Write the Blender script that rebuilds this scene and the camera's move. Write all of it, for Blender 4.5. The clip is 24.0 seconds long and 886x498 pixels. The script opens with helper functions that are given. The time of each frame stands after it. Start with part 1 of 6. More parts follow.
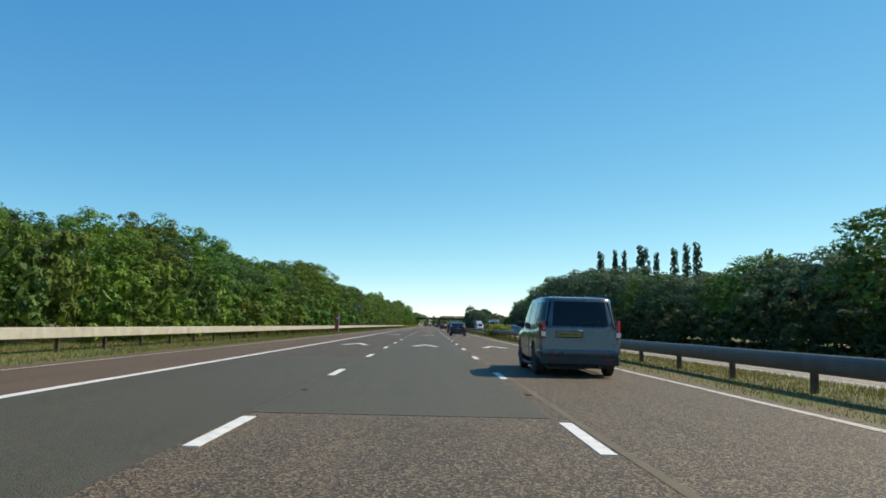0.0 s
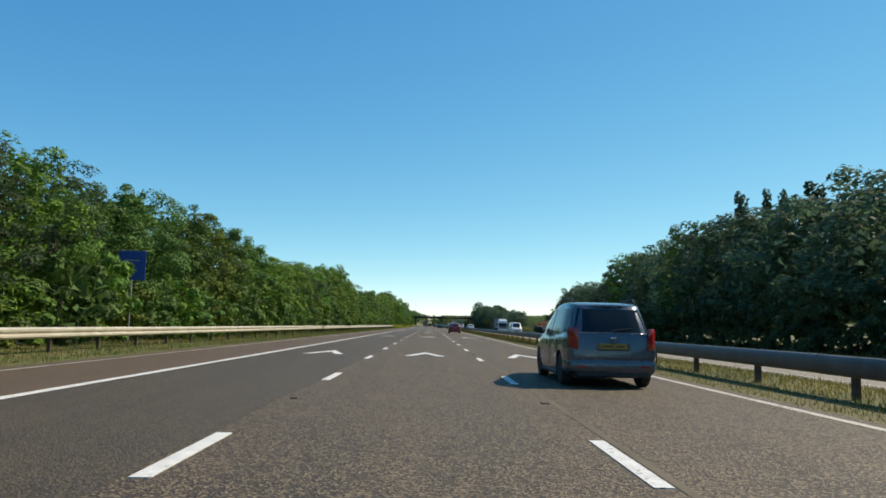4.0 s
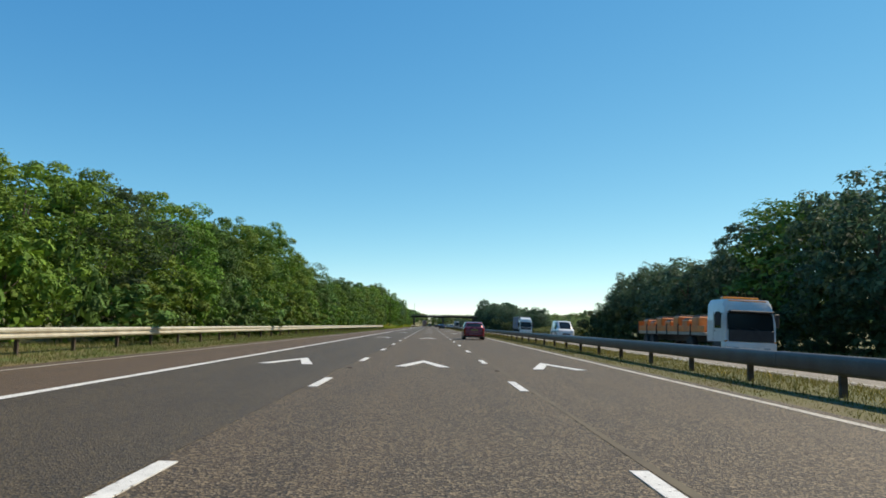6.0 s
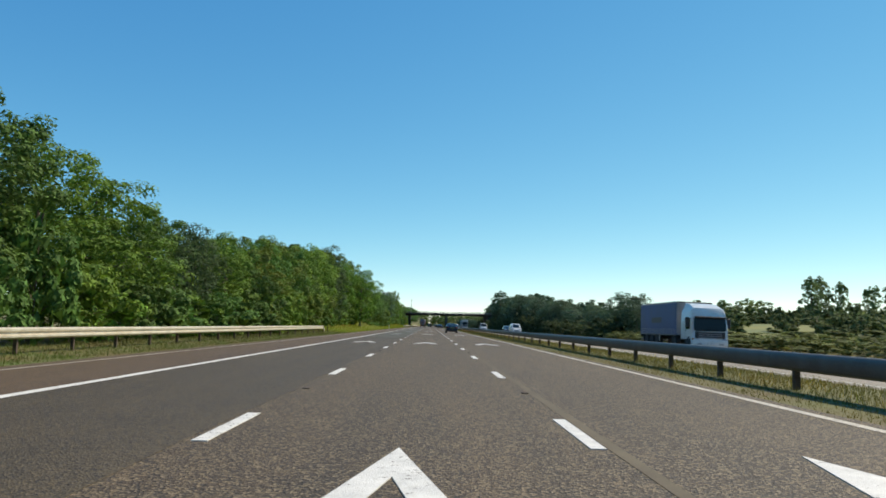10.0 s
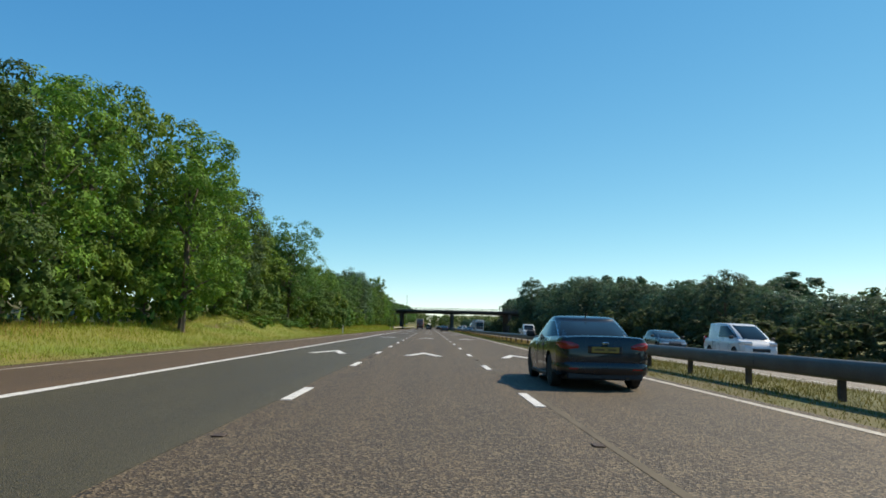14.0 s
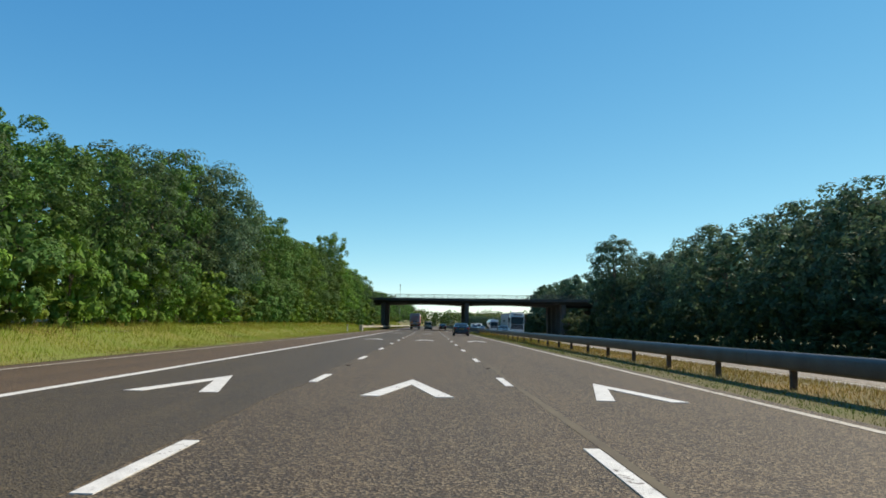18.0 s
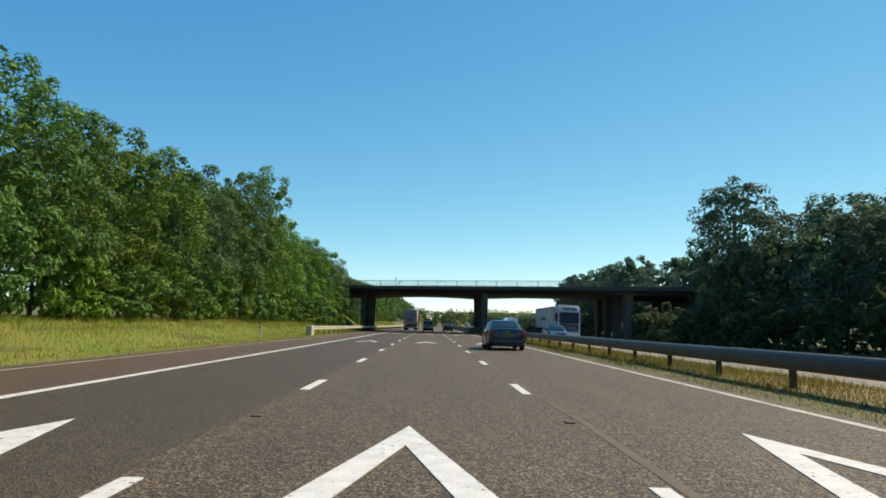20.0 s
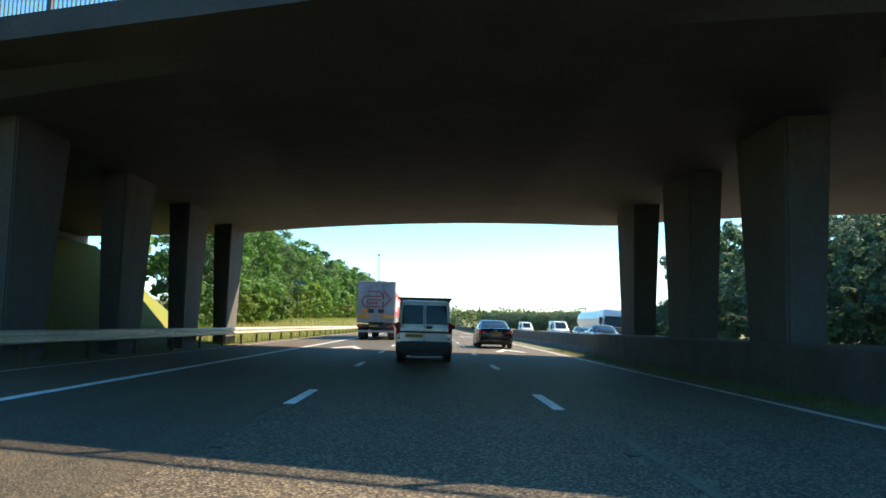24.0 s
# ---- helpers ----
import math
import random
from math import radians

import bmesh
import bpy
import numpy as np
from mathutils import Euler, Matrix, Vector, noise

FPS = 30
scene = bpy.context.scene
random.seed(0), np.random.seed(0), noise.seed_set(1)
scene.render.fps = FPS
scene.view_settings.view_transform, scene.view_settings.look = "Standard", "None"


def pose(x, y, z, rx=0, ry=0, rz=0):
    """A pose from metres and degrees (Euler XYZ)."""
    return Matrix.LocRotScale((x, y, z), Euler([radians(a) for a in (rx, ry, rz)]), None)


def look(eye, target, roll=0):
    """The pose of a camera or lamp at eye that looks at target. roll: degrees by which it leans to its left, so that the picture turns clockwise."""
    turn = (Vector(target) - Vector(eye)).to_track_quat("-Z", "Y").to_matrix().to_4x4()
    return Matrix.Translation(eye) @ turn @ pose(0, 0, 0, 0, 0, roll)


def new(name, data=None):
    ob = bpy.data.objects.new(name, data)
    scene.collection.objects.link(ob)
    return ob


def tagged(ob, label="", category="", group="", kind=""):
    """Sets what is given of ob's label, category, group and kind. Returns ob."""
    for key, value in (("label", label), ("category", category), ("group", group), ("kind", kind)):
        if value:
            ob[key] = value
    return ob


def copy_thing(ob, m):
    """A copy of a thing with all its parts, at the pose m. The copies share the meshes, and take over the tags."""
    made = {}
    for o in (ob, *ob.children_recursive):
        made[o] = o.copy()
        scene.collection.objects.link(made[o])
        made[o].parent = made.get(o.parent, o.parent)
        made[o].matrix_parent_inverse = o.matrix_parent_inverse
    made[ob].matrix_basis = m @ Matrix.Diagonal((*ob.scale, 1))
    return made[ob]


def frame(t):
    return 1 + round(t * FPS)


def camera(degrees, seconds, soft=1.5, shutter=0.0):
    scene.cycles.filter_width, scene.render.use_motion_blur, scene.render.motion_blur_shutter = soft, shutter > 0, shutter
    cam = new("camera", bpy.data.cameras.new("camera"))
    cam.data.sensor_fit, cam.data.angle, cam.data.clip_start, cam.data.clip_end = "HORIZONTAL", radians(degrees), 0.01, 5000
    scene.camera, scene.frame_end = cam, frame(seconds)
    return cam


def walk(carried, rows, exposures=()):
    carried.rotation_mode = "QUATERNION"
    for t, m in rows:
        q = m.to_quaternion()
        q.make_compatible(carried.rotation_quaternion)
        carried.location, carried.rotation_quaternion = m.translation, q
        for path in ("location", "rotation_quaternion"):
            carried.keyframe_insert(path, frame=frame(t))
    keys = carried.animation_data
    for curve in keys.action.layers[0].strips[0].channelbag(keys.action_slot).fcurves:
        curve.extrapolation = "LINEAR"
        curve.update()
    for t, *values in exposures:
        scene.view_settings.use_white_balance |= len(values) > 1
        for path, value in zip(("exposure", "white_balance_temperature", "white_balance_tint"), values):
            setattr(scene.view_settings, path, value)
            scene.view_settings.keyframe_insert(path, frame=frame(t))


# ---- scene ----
cam = camera(62.66, 24.0, soft=1.7)

# seconds, metres along the carriageway, metres right of the lane's middle
WAY = [(0, 0.0, 0.23), (1, 22.15, 0.2), (2, 44.7, 0.21), (3, 68.0, 0.17), (4, 91.3, 0.16), (5, 114.5, 0.16), (6, 137.8, 0.17), (7, 161.9, 0.21),
       (8, 186.4, 0.25), (9, 210.5, 0.28), (10, 233.7, 0.25), (11, 257.3, 0.24), (12, 281.2, 0.23), (13, 305.0, 0.22), (14, 328.9, 0.2),
       (15, 353.1, 0.22), (16, 377.4, 0.29), (17, 401.2, 0.36), (18, 424.8, 0.32), (19, 448.2, 0.25), (20, 471.4, 0.2), (21, 494.5, 0.15),
       (22, 517.2, 0.14), (23, 540.0, 0.08), (24, 563.5, 0.05)]
EYE_Z, YAW, PITCH, ROLL = 1.1, -0.863, 5.987, 1.3645


# the car sways on its springs: seconds, extra tilt up and roll in degrees
SWAY = {14: (0.13, 0.3)}


def eye_pose(x, y, tilt=0.0, sway=0.0):
    w, p = radians(YAW), radians(PITCH + tilt)
    e = Vector((x, y, EYE_Z))
    return look(e, e + Vector((-math.sin(w) * math.cos(p), math.cos(w) * math.cos(p), math.sin(p))), ROLL + sway)


walk(cam, [(t, eye_pose(x, y, *SWAY.get(t, (0.0, 0.0)))) for t, y, x in WAY], [(0, 0.18, 6500, 10), (1, 0.18, 6550, 10), (16, 0.19, 6600, 10), (20, 0.25, 6800, 10), (21, 0.35, 6950, 10), (23.2, 0.5, 6900, 10), (24, 1.4, 6700, 10)])

# ---- sky and sun ----
SUN = Vector((0.90, 0.44, 1.0)).normalized()
world = bpy.data.worlds.new("sky")
scene.world = world
world.use_nodes = True
wn = world.node_tree
sky = wn.nodes.new("ShaderNodeTexSky")
sky.sky_type, sky.sun_disc = "NISHITA", False
sky.sun_elevation, sky.sun_rotation = math.asin(SUN.z), math.atan2(SUN.x, SUN.y)
sky.air_density, sky.dust_density, sky.ozone_density = 0.5, 0.0, 4.0
wn.nodes["Background"].inputs[1].default_value = 0.125
# clear summer air: a pale horizon under deep blue
split, join = wn.nodes.new("ShaderNodeSeparateColor"), wn.nodes.new("ShaderNodeCombineColor")
wn.links.new(sky.outputs[0], split.inputs[0])
for i, (gain, power) in enumerate(((0.96, 1.3), (1.85, 0.8), (2.88, 0.45))):
    steep, level_up = wn.nodes.new("ShaderNodeMath"), wn.nodes.new("ShaderNodeMath")
    steep.operation, level_up.operation = "POWER", "MULTIPLY"
    steep.inputs[1].default_value, level_up.inputs[1].default_value = power, gain
    wn.links.new(split.outputs[i], steep.inputs[0])
    wn.links.new(steep.outputs[0], level_up.inputs[0])
    wn.links.new(level_up.outputs[0], join.inputs[i])
wn.links.new(join.outputs[0], wn.nodes["Background"].inputs[0])
lamp = bpy.data.lights.new("sun", "SUN")
lamp.energy, lamp.angle, lamp.color = 5.0, radians(0.55), (1.0, 0.88, 0.7)
new("sun", lamp).matrix_world = look(SUN * 100, (0, 0, 0))


# ---- materials ----
def material(name, base, rough=0.6, metal=0.0, second=None, scale=6.0, amount=0.5, fine=60.0, bump=0.0, bump_scale=80.0,
             spread=0.0, coat=0.0, stretch=(1, 1, 1), island=0.0, through_light=0.0):
    """A principled material with stains (scale), grain (fine), relief and spread from piece to piece."""
    m = bpy.data.materials.new(name)
    m.use_nodes = True
    nt = m.node_tree
    n, k = nt.nodes, nt.links
    p = n["Principled BSDF"]
    p.inputs["Roughness"].default_value, p.inputs["Metallic"].default_value = rough, metal
    p.inputs["Coat Weight"].default_value = coat
    p.inputs["Specular IOR Level"].default_value = 0.38 if through_light else 0.5
    co = n.new("ShaderNodeTexCoord")
    mp = n.new("ShaderNodeMapping")
    mp.inputs["Scale"].default_value = stretch
    k.new(co.outputs["Object"], mp.inputs[0])
    big = n.new("ShaderNodeTexNoise")
    big.inputs["Scale"].default_value, big.inputs["Detail"].default_value = scale, 5
    k.new(mp.outputs[0], big.inputs["Vector"])
    small = n.new("ShaderNodeTexNoise")
    small.inputs["Scale"].default_value, small.inputs["Detail"].default_value = fine, 3
    k.new(mp.outputs[0], small.inputs["Vector"])
    sec = second or tuple(c * 0.7 for c in base)
    ramp = n.new("ShaderNodeValToRGB")
    ramp.color_ramp.elements[0].position, ramp.color_ramp.elements[1].position = 0.5 - 0.3 * (1.1 - amount), 0.5 + 0.3 * (1.1 - amount)
    ramp.color_ramp.elements[0].color, ramp.color_ramp.elements[1].color = (*sec, 1), (*base, 1)
    k.new(big.outputs[0], ramp.inputs[0])
    grain = n.new("ShaderNodeMix")
    grain.data_type, grain.blend_type = "RGBA", "OVERLAY"
    grain.inputs[0].default_value = 0.35
    k.new(ramp.outputs[0], grain.inputs[6])
    k.new(small.outputs[0], grain.inputs[7])
    out = grain.outputs[2]
    if spread or island:
        hs = n.new("ShaderNodeHueSaturation")
        src = n.new("ShaderNodeObjectInfo").outputs["Random"] if spread else n.new("ShaderNodeNewGeometry").outputs["Random Per Island"]
        amt = spread or island
        mr = n.new("ShaderNodeMapRange")
        mr.inputs["To Min"].default_value, mr.inputs["To Max"].default_value = 1 - amt, 1 + amt
        k.new(src, mr.inputs[0])
        k.new(mr.outputs[0], hs.inputs["Value"])
        hr = n.new("ShaderNodeMapRange")
        hr.inputs["To Min"].default_value, hr.inputs["To Max"].default_value = 0.5 - 0.05 * amt, 0.5 + 0.05 * amt
        k.new(src, hr.inputs[0])
        k.new(hr.outputs[0], hs.inputs["Hue"])
        k.new(out, hs.inputs["Color"])
        out = hs.outputs[0]
        if spread and island:
            h2 = n.new("ShaderNodeHueSaturation")
            m2 = n.new("ShaderNodeMapRange")
            m2.inputs["To Min"].default_value, m2.inputs["To Max"].default_value = 1 - island, 1 + island
            k.new(n.new("ShaderNodeNewGeometry").outputs["Random Per Island"], m2.inputs[0])
            k.new(m2.outputs[0], h2.inputs["Value"])
            k.new(out, h2.inputs["Color"])
            out = h2.outputs[0]
    k.new(out, p.inputs["Base Color"])
    rr = n.new("ShaderNodeMapRange")
    rr.inputs["To Min"].default_value, rr.inputs["To Max"].default_value = max(0.02, rough - 0.08), min(1, rough + 0.08)
    k.new(big.outputs[0], rr.inputs[0])
    k.new(rr.outputs[0], p.inputs["Roughness"])
    if bump:
        tb = n.new("ShaderNodeTexNoise")
        tb.inputs["Scale"].default_value, tb.inputs["Detail"].default_value = bump_scale, 4
        k.new(mp.outputs[0], tb.inputs["Vector"])
        b = n.new("ShaderNodeBump")
        b.inputs["Strength"].default_value, b.inputs["Distance"].default_value = bump, 0.02
        k.new(tb.outputs[0], b.inputs["Height"])
        k.new(b.outputs[0], p.inputs["Normal"])
    if through_light:
        tr = n.new("ShaderNodeBsdfTranslucent")
        k.new(out, tr.inputs[0])
        mx = n.new("ShaderNodeMixShader")
        mx.inputs[0].default_value = through_light
        k.new(p.outputs[0], mx.inputs[1])
        k.new(tr.outputs[0], mx.inputs[2])
        k.new(mx.outputs[0], n["Material Output"].inputs[0])
    return m


def asphalt(name, light, dark, stone, chips=70.0, rough=0.75, pits=0.12):
    """Rolled asphalt with exposed chippings, wheel tracks along y and worn streaks."""
    m = bpy.data.materials.new(name)
    m.use_nodes = True
    nt = m.node_tree
    n, k = nt.nodes, nt.links
    p = n["Principled BSDF"]
    co = n.new("ShaderNodeTexCoord")
    stretch = n.new("ShaderNodeMapping")
    stretch.inputs["Scale"].default_value = (0.9, 0.03, 1)
    k.new(co.outputs["Object"], stretch.inputs[0])
    streak = n.new("ShaderNodeTexNoise")
    streak.inputs["Scale"].default_value, streak.inputs["Detail"].default_value = 1.6, 4
    k.new(stretch.outputs[0], streak.inputs["Vector"])
    base = n.new("ShaderNodeValToRGB")
    base.color_ramp.elements[0].position, base.color_ramp.elements[1].position = 0.38, 0.63
    base.color_ramp.elements[0].color, base.color_ramp.elements[1].color = (*dark, 1), (*light, 1)
    mottle = n.new("ShaderNodeTexNoise")
    mottle.inputs["Scale"].default_value, mottle.inputs["Detail"].default_value, mottle.inputs["Roughness"].default_value = 0.7, 6, 0.7
    k.new(co.outputs["Object"], mottle.inputs["Vector"])
    both = n.new("ShaderNodeMix")
    both.inputs[0].default_value = 0.42
    k.new(streak.outputs[0], both.inputs[2])
    k.new(mottle.outputs[0], both.inputs[3])
    k.new(both.outputs[0], base.inputs[0])
    vor = n.new("ShaderNodeTexVoronoi")
    vor.inputs["Scale"].default_value = chips
    k.new(co.outputs["Object"], vor.inputs["Vector"])
    chip = n.new("ShaderNodeMath")
    chip.operation = "GREATER_THAN"
    sep = n.new("ShaderNodeSeparateColor")
    k.new(vor.outputs["Color"], sep.inputs[0])
    k.new(sep.outputs[0], chip.inputs[0])
    chip.inputs[1].default_value = 0.68
    soft = n.new("ShaderNodeMath")
    soft.operation = "MULTIPLY"
    soft.inputs[1].default_value = 0.8
    k.new(chip.outputs[0], soft.inputs[0])
    mix = n.new("ShaderNodeMix")
    mix.data_type = "RGBA"
    k.new(soft.outputs[0], mix.inputs[0])
    k.new(base.outputs[0], mix.inputs[6])
    mix.inputs[7].default_value = (*stone, 1)
    pit = n.new("ShaderNodeMath")
    pit.operation = "LESS_THAN"
    pit.inputs[1].default_value = pits
    k.new(sep.outputs[1], pit.inputs[0])
    dark_pit = n.new("ShaderNodeMix")
    dark_pit.data_type = "RGBA"
    k.new(pit.outputs[0], dark_pit.inputs[0])
    k.new(mix.outputs[2], dark_pit.inputs[6])
    dark_pit.inputs[7].default_value = (dark[0] * 0.4, dark[1] * 0.4, dark[2] * 0.4, 1)
    k.new(dark_pit.outputs[2], p.inputs["Base Color"])
    p.inputs["Roughness"].default_value = rough
    b = n.new("ShaderNodeBump")
    b.inputs["Strength"].default_value, b.inputs["Distance"].default_value = 0.7, 0.012
    k.new(vor.outputs["Distance"], b.inputs["Height"])
    k.new(b.outputs[0], p.inputs["Normal"])
    return m


def line_paint(name, base, bare, worn):
    """Thermoplastic line paint: grey tyre dirt in long streaks, chipped spots where the asphalt shows."""
    m = material(name, base, 0.6, second=tuple(c * 0.72 for c in base), scale=4, amount=0.35, fine=45, bump=0.35, bump_scale=70)
    n, k = m.node_tree.nodes, m.node_tree.links
    p = n["Principled BSDF"]
    clean = p.inputs["Base Color"].links[0].from_socket
    co = n.new("ShaderNodeTexCoord")
    chip = n.new("ShaderNodeTexNoise")
    chip.inputs["Scale"].default_value, chip.inputs["Detail"].default_value, chip.inputs["Roughness"].default_value = 13, 7, 0.68
    wide = n.new("ShaderNodeTexNoise")
    wide.inputs["Scale"].default_value = 0.9
    # world places differ from mark to mark
    geo = n.new("ShaderNodeNewGeometry")
    k.new(geo.outputs["Position"], chip.inputs["Vector"])
    k.new(geo.outputs["Position"], wide.inputs["Vector"])
    add = n.new("ShaderNodeMath")
    add.operation = "MULTIPLY_ADD"
    add.inputs[1].default_value = 0.35
    k.new(wide.outputs[0], add.inputs[0])
    k.new(chip.outputs[0], add.inputs[2])
    mask = n.new("ShaderNodeMapRange")
    mask.inputs["From Min"].default_value, mask.inputs["From Max"].default_value = worn, worn + 0.03
    k.new(add.outputs[0], mask.inputs[0])
    mix = n.new("ShaderNodeMix")
    mix.data_type = "RGBA"
    k.new(mask.outputs[0], mix.inputs[0])
    k.new(clean, mix.inputs[6])
    mix.inputs[7].default_value = (*bare, 1)
    k.new(mix.outputs[2], p.inputs["Base Color"])
    return m


def glass(name, tint, rough=0.08):
    m = bpy.data.materials.new(name)
    m.use_nodes = True
    p = m.node_tree.nodes["Principled BSDF"]
    p.inputs["Base Color"].default_value = (*tint, 1)
    p.inputs["Roughness"].default_value, p.inputs["Specular IOR Level"].default_value = rough, 0.3
    p.inputs["Coat Weight"].default_value = 0.0
    return m


